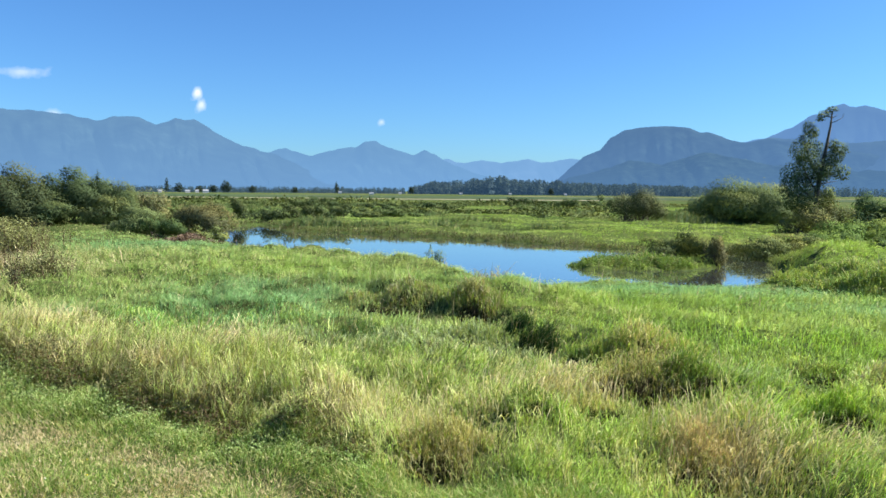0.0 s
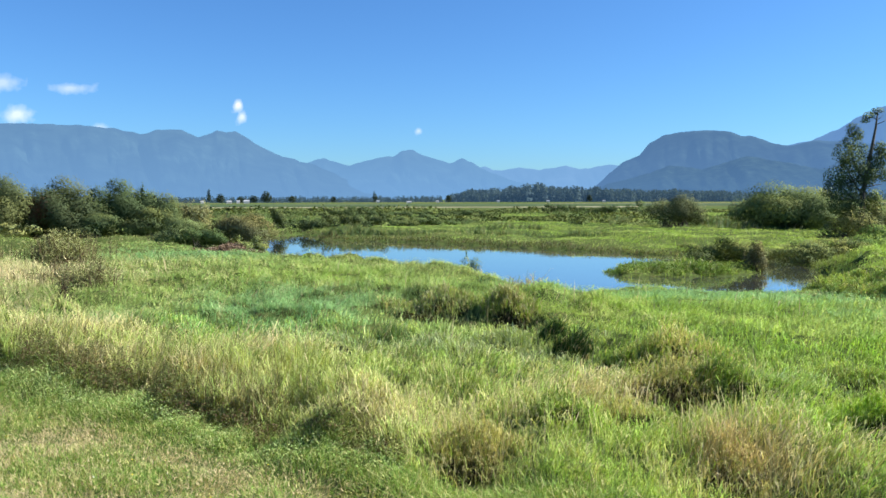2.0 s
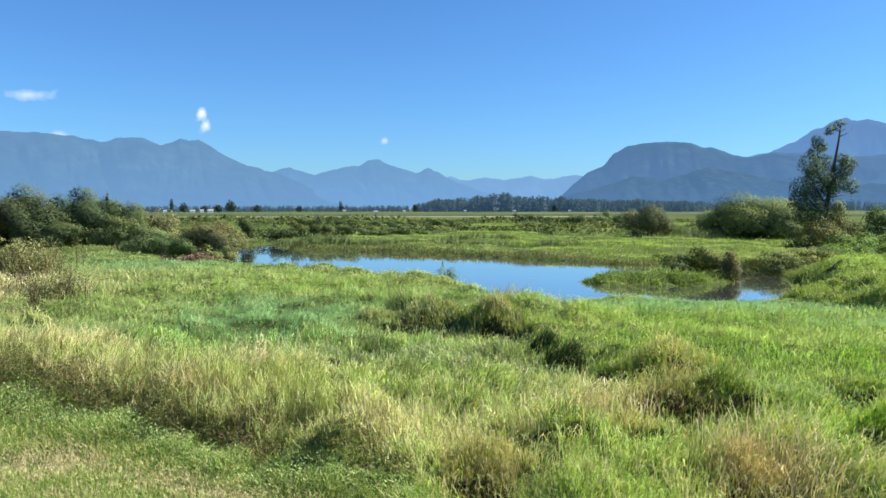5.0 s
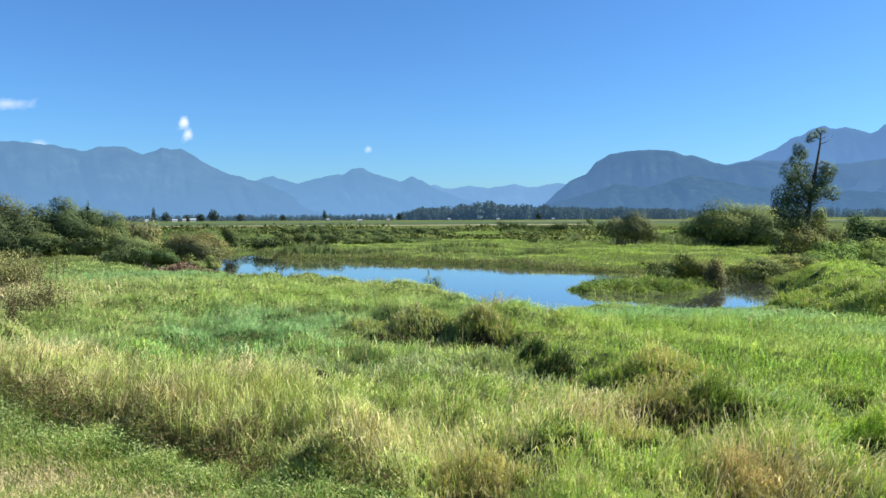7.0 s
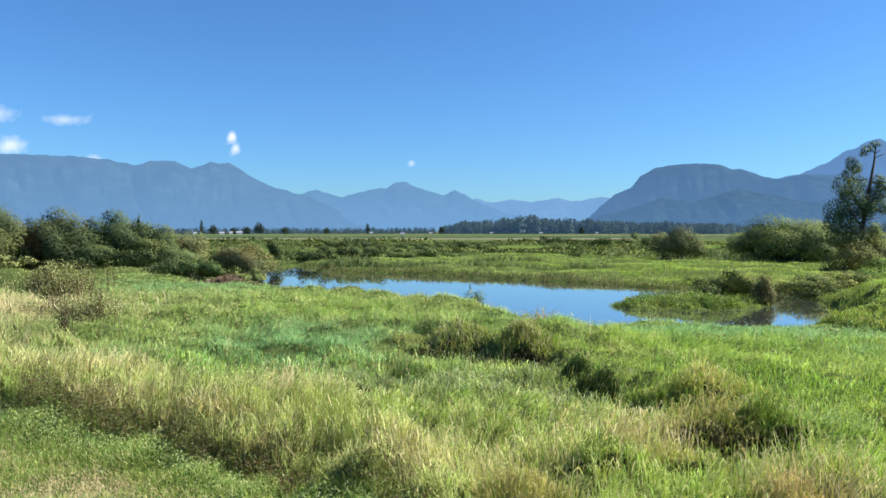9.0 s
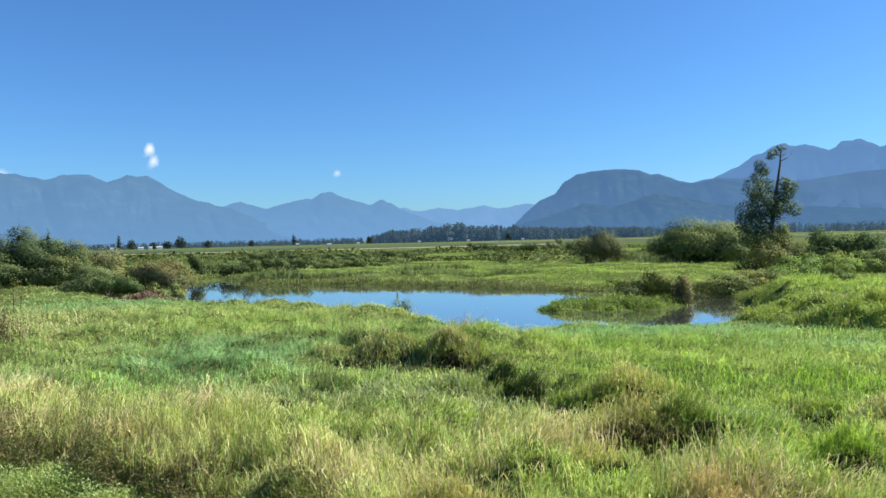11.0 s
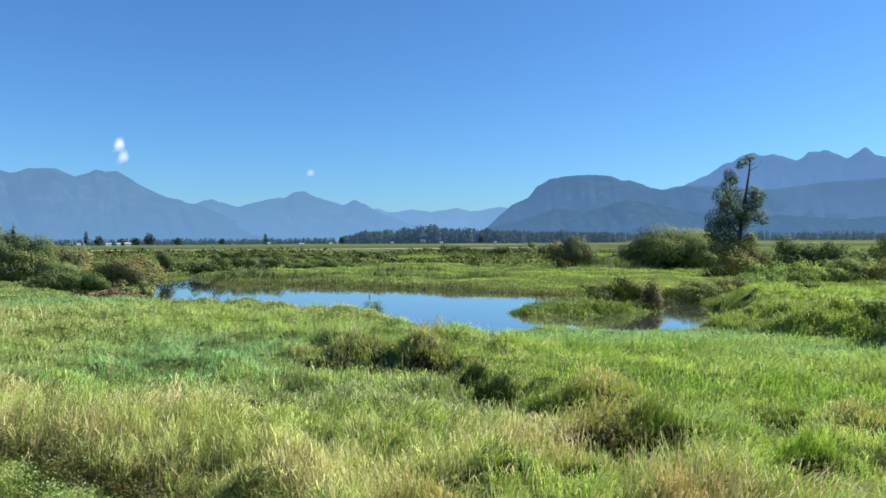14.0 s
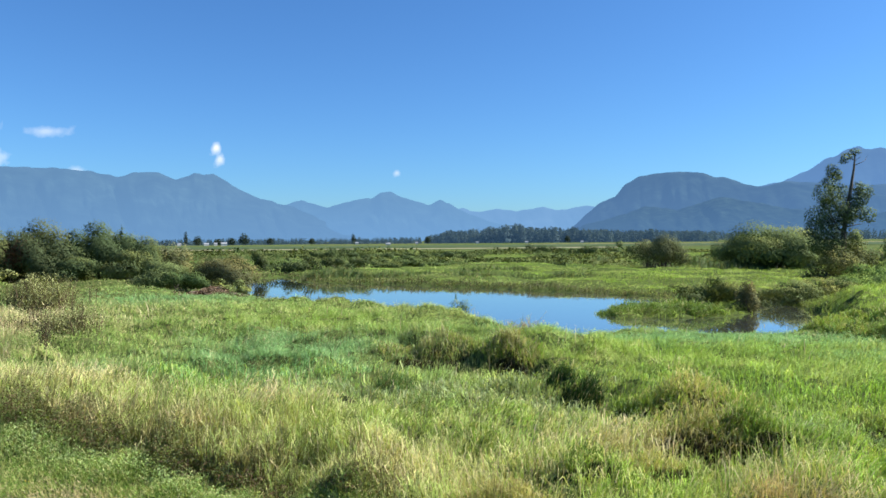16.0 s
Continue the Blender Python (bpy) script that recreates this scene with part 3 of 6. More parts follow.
def meadow_colour(x, y, rng):
    """A colour for each blade at x, y."""
    n = len(x)
    a, b, c = fbm(x / 6, y / 6, 1, 3), fbm(x / 1.1, y / 1.1, 4, 2), rng.rand(n)
    r = np.hypot(x, y)
    lush = np.clip(0.5 + 0.03 * x + 1.8 * (a - 0.5), 0.1, 0.95)[:, None]
    col = GREEN * (1 - lush) + LUSH * lush
    yel = (np.clip(0.22 + 0.3 * (r < 24) * step01(-x, -7, 3) * 1.3 + 0.1 * (r < 16) + 1.8 * (b - 0.5) + 1.2 * (0.5 - a), 0, 0.8) > rng.rand(n))[:, None]
    col = np.where(yel, 0.56 * col + 0.44 * YELLOW, col)
    away = step01(r, 46, 68)
    band = fbm(x / 26, y / 5.5, 7, 4)
    dull = np.clip(0.46 - 0.002 * x + 4.6 * (band - 0.5), 0, 1) * away
    col = col * (1 - 0.52 * dull[:, None]) + 0.30 * dull[:, None] * np.array((0.17, 0.17, 0.07))
    d = water_distance(x, y)
    reedy = step01(d, 2.6, 0.6) * np.where(y > 52, 0.75, 0.25) * (0.5 + fbm(x / 3, y / 3, 0, 2))
    col = np.where((reedy > rng.rand(n))[:, None], 0.35 * col + 0.65 * np.array((0.2, 0.18, 0.08)), col)
    wob = 0.55 + 0.9 * fbm(x / 1.6, y / 1.6, 6, 3)
    for rows, tone, keep in ((SHEEN_AT, np.array((0.28, 0.34, 0.195)), 0.8), (BLUE_AT, BLUE, 0.85), (STRAW_AT, STRAW, 0.75), (BROWN_AT, BROWN, 0.7)):
        w = patch(x, y, rows) * wob
        pick = (w * (1.6 if rows is BLUE_AT else 1.1) > rng.rand(n))[:, None]
        col = np.where(pick, (1 - keep) * col + keep * tone, col)
    dead = (rng.rand(n) < (0.07 + 0.05 * (r < 20)) * (1 - 0.7 * step01(x, 3, 9)))[:, None]
    col = np.where(dead, 0.3 * col + 0.7 * STRAW, col)
    col = col * np.where(r < 24, 1.0, np.where(r < 58, 0.98, 1.06))[:, None] * (np.where((x > 16) & (r > 26) & (y < 46), 1.12, 1.0) * (1 - 0.32 * patch_weight(x, y, ISLET)))[:, None]
    return col * ((1 + (c - 0.5) * np.where(r < 24, 1.0, 0.45)) * (1 + 0.08 * step01(x, 4, 10) * (r > 14) * (r < 40)))[:, None]


def blades(name, x, y, h, w, col, rng, mat, lean=0.35, segments=2, wind=(0.12, -0.05), z=None, leafy=0.5, lie=None):
    """One mesh of grass: upright tapering blades, and leaves that spring part way up and arch over."""
    n = len(x)
    z = (land(x, y) if z is None else z) - 0.03
    leaf = rng.rand(n) < leafy
    lift = np.where(leaf, (0.15 + 0.7 * rng.rand(n)) * h, 0)
    length = np.where(leaf, h * (0.28 + 0.32 * rng.rand(n)), h)
    face, tip = rng.rand(n) * 2 * np.pi, rng.rand(n) * 2 * np.pi
    l = np.where(leaf, 0.55 + 0.5 * rng.rand(n), lean * (0.3 + 1.1 * rng.rand(n)))
    swirl, force = 6.3 * fbm(x / 3.1, y / 3.1, 1, 2) * 2, 0.85 * np.clip(fbm(x / 2.3, y / 2.3, 6, 2) - 0.3, 0, 1)
    ox, oy = np.cos(tip) * l + wind[0] + force * np.cos(swirl), np.sin(tip) * l + wind[1] + force * np.sin(swirl)
    face = np.where(leaf, tip + np.pi / 2 + 0.5 * rng.randn(n), face)
    wx, wy = np.cos(face) * w * 0.5, np.sin(face) * w * 0.5
    p0 = np.stack([x + wind[0] * lift, y + wind[1] * lift, z + lift], -1)
    side = np.stack([wx, wy, 0 * wx], -1)
    up = np.where(leaf, 0.25 + 0.4 * rng.rand(n), 1 - 0.35 * np.minimum(np.hypot(ox, oy), 1.2) ** 2)
    top = p0 + np.stack([ox * length, oy * length, length * up], -1)
    if segments == 1:
        verts = np.stack([p0 - side, p0 + side, top], 1).reshape(-1, 3)
        k, idx = 3, np.array([0, 1, 2])
    else:
        f = np.where(leaf, 0.45, 0.28)
        mid = p0 + np.stack([ox * length * f, oy * length * f, np.where(leaf, 0.5, 0.58) * length], -1)
        verts = np.stack([p0 - side * 0.7, p0 + side * 0.7, mid + side, mid - side, top], 1).reshape(-1, 3)
        k, idx = 5, np.array([0, 1, 2, 0, 2, 3, 3, 2, 4])
    faces = (np.arange(n)[:, None] * k + idx).ravel()
    return mesh_from(name, verts, faces, 3, [mat], np.repeat(col, k, 0), lie=None if lie is None else np.repeat(lie, k, 0))


def sward_lie(x, y):
    """The direction square to the ground at x, y."""
    z = land(x, y)
    lie = np.stack([(z - land(x + 0.5, y)) / 0.5, (z - land(x, y + 0.5)) / 0.5, np.ones(len(x))], -1)
    return lie / np.linalg.norm(lie, axis=1, keepdims=True)


def scatter(rng, n, r0, r1, az0=-58, az1=62, power=2.0):
    """n places between two distances from the embankment, as dense as 1 / distance ** power."""
    u = rng.rand(n)
    if power == 2.0:
        r = r0 * (r1 / r0) ** u
    else:
        e = 2 - power
        r = (r0**e + u * (r1**e - r0**e)) ** (1 / e)
    a = np.radians(az0 + (az1 - az0) * rng.rand(n))
    return r * np.sin(a), r * np.cos(a)


def meadow_height(x, y):
    r = np.hypot(x, y)
    s = along_dike(x, y)
    d = water_distance(x, y)
    h = 0.36 + 0.3 * (fbm(x / 1.5, y / 1.2, 5, 3) - 0.5) + 0.3 * patch(x, y, STRAW_AT) + 0.1 * patch(x, y, BROWN_AT)
    h = h * np.where((y < 40.5) & (x > 2), 0.5 + 0.5 * step01(d, 0.3, 7.0), np.where((y < 57) & (x < 2), 0.5 + 0.5 * step01(d, 0.3, 5.0), 1.0)) * (1 - 0.3 * patch_weight(x, y, ISLET))
    h = h * (0.45 + 0.55 * step01(s, 8.7, 9.4)) * (1 - 0.4 * step01(r, 50, 65))
    return np.clip(h, 0.1, 1.2)


def keep_off(x, y, rng):
    """True where grass grows: off the water, thin in the hollows."""
    d = water_distance(x, y)
    bare = 0.62 * np.clip(bumps(x, y, HOLLOWS[:-1]), 0, 1) + 1.2 * bumps(x, y, [(*PUDDLE, 0.75, 0.65, 1.0)]) + bumps(x, y, HOLLOWS[-1:])
    gap = np.clip(6 * (0.41 - fbm(x / 1.05, y / 0.8, 2, 3)), 0, 0.85) * (np.hypot(x, y) < 70)
    return (d > 0.12) & (rng.rand(len(x)) > np.maximum(0.85 * bare, gap)) & (np.hypot(x, y) > 7.0) & (along_dike(x, y) > 8.75)


def build_meadow():
    for name, seed, n, per, r0, r1, wide, seg, lab in (
            ("meadow_grass", 11, 25500, 13, 8.0, 24.0, 0.00092, 2, "tall mixed green and yellow marsh grass in sun"),
            ("meadow_grass", 12, 40000, 15, 24.0, 60.0, 0.0010, 1, "lush green marsh grass round the pond"),
            ("meadow_grass", 13, 36000, 13, 60.0, 260.0, 0.0012, 1, "green wet meadow beyond the pond")):
        rng = np.random.RandomState(seed)
        tx, ty = scatter(rng, n, r0, r1, power=2.0 if r0 < 60 else 2.3)
        size = np.hypot(tx, ty) * 0.007 * (0.6 + 0.8 * rng.rand(n))
        tall, tone = 0.5 + 0.85 * rng.rand(n), (1 + (rng.rand(n) - 0.5) * (0.9 if r0 < 20 else 0.5))
        g = np.repeat(np.arange(n), per)
        x, y = tx[g] + size[g] * rng.randn(n * per), ty[g] + size[g] * rng.randn(n * per)
        ok = keep_off(x, y, rng)
        x, y, g = x[ok], y[ok], g[ok]
        r = np.hypot(x, y)
        h = meadow_height(x, y) * tall[g] * (0.6 + 0.6 * rng.rand(len(x)))
        hue = meadow_colour(tx, ty, rng)
        col = (0.55 * hue[g] + 0.45 * meadow_colour(x, y, rng)) * tone[g][:, None]
        w = r * wide * (0.7 + 0.6 * rng.rand(len(x)))
        me = blades(name, x, y, h, w, col, rng, GRASS if r0 < 20 else SWARD, 0.42, seg, leafy=0.6, lie=sward_lie(tx, ty)[g])
        tagged(new(name, me), lab, "grass", kind="stuff")


def build_stand():
    """The tall stand along the foot of the embankment, with brown lower stems and pale seed heads."""
    rng = np.random.RandomState(21)
    n = 46000
    u = rng.rand(n)
    x = -22 + 21.0 * u
    s = 9.25 + 2.9 * rng.rand(n) ** 1.2 + 0.7 * (fbm(x / 2, x * 0, 3, 3) - 0.5)
    y = s * 1.141 - 0.55 * x
    tuft = 0.55 + 0.9 * fbm(x / 0.45, y / 0.45, 2, 3)
    h = (0.3 + 0.55 * tuft + 0.35 * fbm(x / 2.2, y / 2.2, 5, 2)) * (0.55 + 0.6 * rng.rand(n)) * (0.6 + 0.4 * step01(-1.0 - x, 0, 3)) * 0.72
    col = meadow_colour(x, y, rng)
    t = rng.rand(n)[:, None]
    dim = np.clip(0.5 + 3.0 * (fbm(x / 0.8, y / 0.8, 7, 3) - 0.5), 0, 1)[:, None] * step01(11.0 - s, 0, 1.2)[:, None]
    kind = fbm(x / 1.3 + 0.15 * rng.randn(n), y / 0.8 + 0.15 * rng.randn(n), 3, 3)[:, None] + 0.035 * rng.randn(n, 1)
    tone = np.where(kind < 0.44, np.array((0.27, 0.37, 0.11)), np.where(kind < 0.6, 0.66 * YELLOW + 0.12 * GREEN, np.array((0.5, 0.43, 0.245))))
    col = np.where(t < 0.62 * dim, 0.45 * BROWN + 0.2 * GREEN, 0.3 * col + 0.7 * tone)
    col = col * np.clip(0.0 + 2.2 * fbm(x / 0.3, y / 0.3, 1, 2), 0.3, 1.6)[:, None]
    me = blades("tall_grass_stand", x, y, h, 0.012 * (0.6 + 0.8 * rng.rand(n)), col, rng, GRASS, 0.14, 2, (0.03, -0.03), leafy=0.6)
    tagged(new("tall_grass_stand", me), "tall brown-stemmed grass along the foot of the bank", "grass", kind="stuff")


def build_seed_heads():
    """Pale dry stems with plumes standing above the meadow."""
    rng = np.random.RandomState(22)
    x, y = scatter(rng, 60000, 8.5, 45)
    w = np.clip(patch(x, y, STRAW_AT) - 0.12, 0.012, 1)
    ok = (rng.rand(len(x)) < 0.5 * w) & keep_off(x, y, rng) & (along_dike(x, y) > 9.2)
    x, y = x[ok], y[ok]
    h = 0.6 + 0.4 * rng.rand(len(x))
    col = STRAW * (0.8 + 0.5 * rng.rand(len(x)))[:, None]
    me = blades("dry_grass_stems", x, y, h, np.hypot(x, y) * 0.0007, col, rng, DRY, 0.25, 2, leafy=0.2)
    tagged(new("dry_grass_stems", me), "bleached straw-coloured grass stems with seed heads", "grass", kind="stuff")


def build_track():
    """Short, trodden and weedy growth on the bank below the camera."""
    rng = np.random.RandomState(23)
    n = 170000
    x = -17.5 + 23 * rng.rand(n)
    s = 4.2 + 5.0 * rng.rand(n)
    y = s * 1.141 - 0.55 * x
    ok = (y > 4) & (np.abs(np.degrees(np.arctan2(x, y))) < 60)
    x, y, s = x[ok], y[ok], s[ok]
    worn = step01(s, 4.0, 5.2) * (1 - step01(s, 7.5, 8.2)) * np.clip(0.5 + 2.6 * (fbm(x / 1.6, y / 1.1, 1, 3) - 0.5), 0.05, 0.8) * step01(-x, -1.0, 3.5)
    h = (0.10 + 0.24 * fbm(x / 0.9, y / 0.9, 6, 3)) * (1 - 0.55 * np.clip(worn, 0, 1)) * (1 + 0.5 * step01(s, 7.6, 8.3) * fbm(x / 0.5, y / 0.5, 2, 2))
    fresh = np.where(rng.rand(len(x))[:, None] < 0.35, 0.6 * YELLOW + 0.3 * STRAW, 0.6 * GREEN + 0.35 * LUSH)
    col = np.where((rng.rand(len(x)) < worn)[:, None], STRAW * 0.88, fresh) * (0.7 + 0.5 * rng.rand(len(x)))[:, None]
    me = blades("bank_grass", x, y, h, 0.009 + 0.009 * rng.rand(len(x)), col, rng, GRASS, 0.7, 1, (0.05, 0))
    tagged(new("bank_grass", me), "short weedy grass with a straw-coloured trodden strip", "grass", kind="stuff")
    # broad-leaved weeds at the edge of the stand
    n = 26000
    x = -22 + 21 * rng.rand(n)
    patchy = fbm(x / 1.1, x * 0, 6, 3)
    s = 8.58 - 0.5 * (patchy - 0.4) + (0.05 + 0.3 * patchy) * rng.randn(n)
    y = s * 1.141 - 0.55 * x
    zz = land(x, y) + 0.03 + (0.05 + 0.5 * fbm(x / 0.4, y / 0.4, 3, 2)) * rng.rand(n) * step01(s, 7.2, 8.5) * (0.45 + 0.55 * step01(-x, 3, 7))
    me = leaf_cloud("weed_leaves", np.stack([x, y, zz], -1), np.stack([rng.randn(n), rng.randn(n), 1.2 + rng.rand(n)], -1), 0.0155, rng,
                    np.where(rng.rand(n)[:, None] < 0.3, np.array((0.56, 0.66, 0.3)), np.array((0.38, 0.54, 0.18))) * (0.6 + 0.6 * rng.rand(n))[:, None], LEAF)
    tagged(new("weeds", me), "low broad-leaved green weeds below the tall grass", "weeds", kind="stuff")
    # brown-stemmed leafy growth in the front of the stand, its colour darkened to paint the shade there
    n = 84000
    x = -22 + 21.0 * rng.rand(n) ** 0.9
    lump = np.clip(0.5 + 1.7 * (fbm(x / 0.9, x * 0 + 2.0, 5, 3) - 0.5), 0, 1)
    s = 8.8 + 1.15 * rng.rand(n) - 0.45 * (lump - 0.5)
    y = s * 1.141 - 0.55 * x
    zz = land(x, y) + (0.08 + 1.3 * lump * (0.5 + 0.5 * step01(-x, 4, 8))) * (0.6 + 0.6 * vnoise(x / 0.22, y / 0.22, 4)) * rng.rand(n) ** 1.1 * (0.35 + 0.65 * step01(-x, 1.0, 4))
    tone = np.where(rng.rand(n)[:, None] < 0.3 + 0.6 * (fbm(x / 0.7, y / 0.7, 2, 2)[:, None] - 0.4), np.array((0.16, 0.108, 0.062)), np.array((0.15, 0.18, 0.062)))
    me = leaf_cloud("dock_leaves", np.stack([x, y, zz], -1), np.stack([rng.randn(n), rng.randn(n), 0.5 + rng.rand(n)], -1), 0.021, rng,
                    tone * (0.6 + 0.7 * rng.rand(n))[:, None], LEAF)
    tagged(new("brown_weeds", me), "brown-stemmed leafy weeds darkened for the stand's shaded front", "weeds", kind="stuff")
    n = 46
    x = -15 + 13 * rng.rand(n)
    s = 6.0 + 1.8 * rng.rand(n)
    y = s * 1.141 - 0.55 * x
    zz = land(x, y) + 0.25 + 0.1 * rng.rand(n)
    col = np.where(rng.rand(n)[:, None] < 0.6, np.array((0.8, 0.62, 0.04)), np.array((0.8, 0.8, 0.74)))
    me = leaf_cloud("flowers", np.stack([x, y, zz], -1), np.stack([0.2 * rng.randn(n), 0.2 * rng.randn(n), np.ones(n)], -1), 0.02, rng, col, LEAF)
    tagged(new("wild_flowers", me), "scattered yellow and white wild flowers in short grass", "flowers", kind="stuff")


def leaf_cloud(name, places, normals, size, rng, col, mat, thin=0.55, lie=None):
    """Leaves as small folded diamonds, four triangles' worth of two quads each, one colour a leaf."""
    n = len(places)
    nrm = normals / (np.linalg.norm(normals, axis=1, keepdims=True) + 1e-9)
    a = np.cross(nrm, rng.randn(n, 3))
    a /= np.linalg.norm(a, axis=1, keepdims=True) + 1e-9
    b = np.cross(nrm, a)
    s = (size * (0.6 + 0.8 * rng.rand(n)))[:, None]
    verts = np.stack([places - a * s, places + b * s * thin + nrm * s * 0.12, places + a * s, places - b * s * thin + nrm * s * 0.12], 1).reshape(-1, 3)
    faces = (np.arange(n)[:, None] * 4 + np.array([0, 1, 2, 0, 2, 3])).ravel()
    return mesh_from(name, verts, faces, 3, [mat], np.repeat(col, 4, 0), lie=None if lie is None else np.repeat(lie, 4, 0))


def tube(path, radii, sides=6):
    """A tapering limb along a path, as arrays of corners and quads."""
    path = np.asarray(path, float)
    d = np.gradient(path, axis=0)
    d /= np.linalg.norm(d, axis=1, keepdims=True) + 1e-9
    up = np.where(np.abs(d[:, 2:3]) > 0.9, np.array([[1.0, 0, 0]]), np.array([[0, 0, 1.0]]))
    u = np.cross(d, up)
    u /= np.linalg.norm(u, axis=1, keepdims=True) + 1e-9
    v = np.cross(d, u)
    ang = np.linspace(0, 2 * np.pi, sides, endpoint=False)
    ring = path[:, None] + np.asarray(radii)[:, None, None] * (np.cos(ang)[None, :, None] * u[:, None] + np.sin(ang)[None, :, None] * v[:, None])
    i, j = np.meshgrid(np.arange(len(path) - 1), np.arange(sides), indexing="ij")
    k = (j + 1) % sides
    return ring.reshape(-1, 3), np.stack([i * sides + j, i * sides + k, (i + 1) * sides + k, (i + 1) * sides + j], -1).reshape(-1, 4)


def limbs_mesh(name, limbs, mat):
    vs, fs, off = [], [], 0
    for path, radii in limbs:
        v, f = tube(path, radii)
        vs.append(v)
        fs.append(f + off)
        off += len(v)
    return mesh_from(name, np.concatenate(vs), np.concatenate(fs), 4, [mat], smooth=True)


def limb(a, b, r0, r1, rng, bend=0.12, n=6):
    t = np.linspace(0, 1, n)[:, None]
    a, b = np.asarray(a, float), np.asarray(b, float)
    off = rng.randn(3) * np.linalg.norm(b - a) * bend
    return a + (b - a) * t + off * np.sin(np.pi * t) + rng.randn(n, 3) * 0.02 * np.linalg.norm(b - a) * np.sin(np.pi * t), np.linspace(r0, r1, n)


def crown_points(rng, lobes, per_area, depth=0.45):
    """Places and outward directions for leaves over a set of lobes (x, y, z, rx, ry, rz), with clumps and gaps."""
    P, N, K = [], [], []
    for q, (cx, cy, cz, rx, ry, rz) in enumerate(lobes):
        n = max(30, int(per_area * 4 * np.pi * ((rx * ry) ** 1.6 / 3 + (rx * rz) ** 1.6 / 3 + (ry * rz) ** 1.6 / 3) ** (1 / 1.6)))
        d = rng.randn(n, 3)
        d /= np.linalg.norm(d, axis=1, keepdims=True)
        lump = vnoise(d[:, 0] * 2.6 + q * 3.1, d[:, 1] * 2.6 + d[:, 2] * 2.1, q)
        ok = rng.rand(n) < 0.35 + 1.2 * lump
        d, lump = d[ok], lump[ok]
        rad = (0.78 + 0.38 * lump) * (1 - depth * rng.rand(len(d)) ** 2) * (1 + 0.25 * rng.rand(len(d)) * (rng.rand(len(d)) < 0.18))
        P.append(np.array((cx, cy, cz)) + d * np.array((rx, ry, rz)) * rad[:, None])
        N.append(d / np.array((rx, ry, rz)))
        K.append(np.full(len(d), q))
    return np.concatenate(P), np.concatenate(N), np.concatenate(K)


def shrub(label, x, y, rx, ry, h, tone, leaf=0.17, seed=0, density=11.0, lobes=14, name="shrub", category="shrub", group="", stems=7, spot=None, open_base=0.0, spires=0):
    """A bushy shrub: stems from the ground and a crown of leaf clumps with an uneven outline."""
    rng = np.random.RandomState(seed)
    z0 = float(land(np.array([x]), np.array([y]))[0]) - 0.05
    ob = base(name, x, y, z0, label, category, group)
    L = []
    for q in range(lobes):
        f = np.sqrt(rng.rand()) * 0.85
        a = rng.rand() * 2 * np.pi
        px, py = f * np.cos(a), f * np.sin(a)
        dome = np.sqrt(max(0.06, 1 - f * f))
        s = 0.26 + 0.16 * rng.rand()
        top = h * dome * (0.82 + 0.22 * rng.rand())
        rz = h * s * 0.75
        lo = h * open_base + rz * 0.6
        cz = lo + (top - rz - lo) * (1.0 if rng.rand() < 0.6 else rng.rand()) if top - rz > lo else lo
        L.append((px * rx, py * ry, cz, rx * s * 1.25, ry * s * 1.25, rz))
    for q in range(spires):
        a = rng.rand() * 6.28
        L.append((0.5 * rx * np.cos(a), 0.5 * ry * np.sin(a), h * 0.88, rx * 0.07, ry * 0.07, h * 0.17))
    leaf = leaf * 0.7
    P, N, K = crown_points(rng, L, 1.35 * density / (leaf / 0.17) ** 1.5)
    low = P[:, 2] > 0.03
    P, N, K = P[low], N[low], K[low]
    n = len(P)
    hue = rng.rand(len(L), 1)
    tone = np.asarray(tone) * 1.75 + 0.006
    per = tone * (0.85 + 0.35 * hue) * np.where(hue > 0.7, np.array([[1.2, 1.06, 0.9]]), 1.0)
    col = per[K] * (0.84 + 0.34 * rng.rand(n))[:, None]
    if spot is not None:
        near = np.exp(-((P[:, 0] - spot[0] * rx) ** 2 + (P[:, 2] - spot[1] * h) ** 2) / (0.3 * rx) ** 2)
        col = np.where((near * 0.9 > rng.rand(n))[:, None], np.asarray(spot[2]) * (0.7 + 0.6 * rng.rand(n))[:, None], col)
    nn = N / np.linalg.norm(N, axis=1, keepdims=True) + 0.28 * rng.randn(n, 3) + np.array((0, 0, 0.3))
    limbs = []
    for q in range(stems):
        t = L[rng.randint(len(L))]
        foot = (0.25 * rx * rng.randn() * 0.6, 0.25 * ry * rng.randn() * 0.6, 0)
        limbs.append(limb(foot, (t[0], t[1], max(t[2] * 0.95, 0.3)), 0.02 * h ** 0.8 + 0.008, 0.006, rng))
    for q in limbs:
        part("stem", limbs_mesh("stem", [q], BARK), ob)
    part("foliage", leaf_cloud("foliage", P, nn, leaf, rng, col, BUSH, lie=N / np.linalg.norm(N, axis=1, keepdims=True)), ob)
    return ob


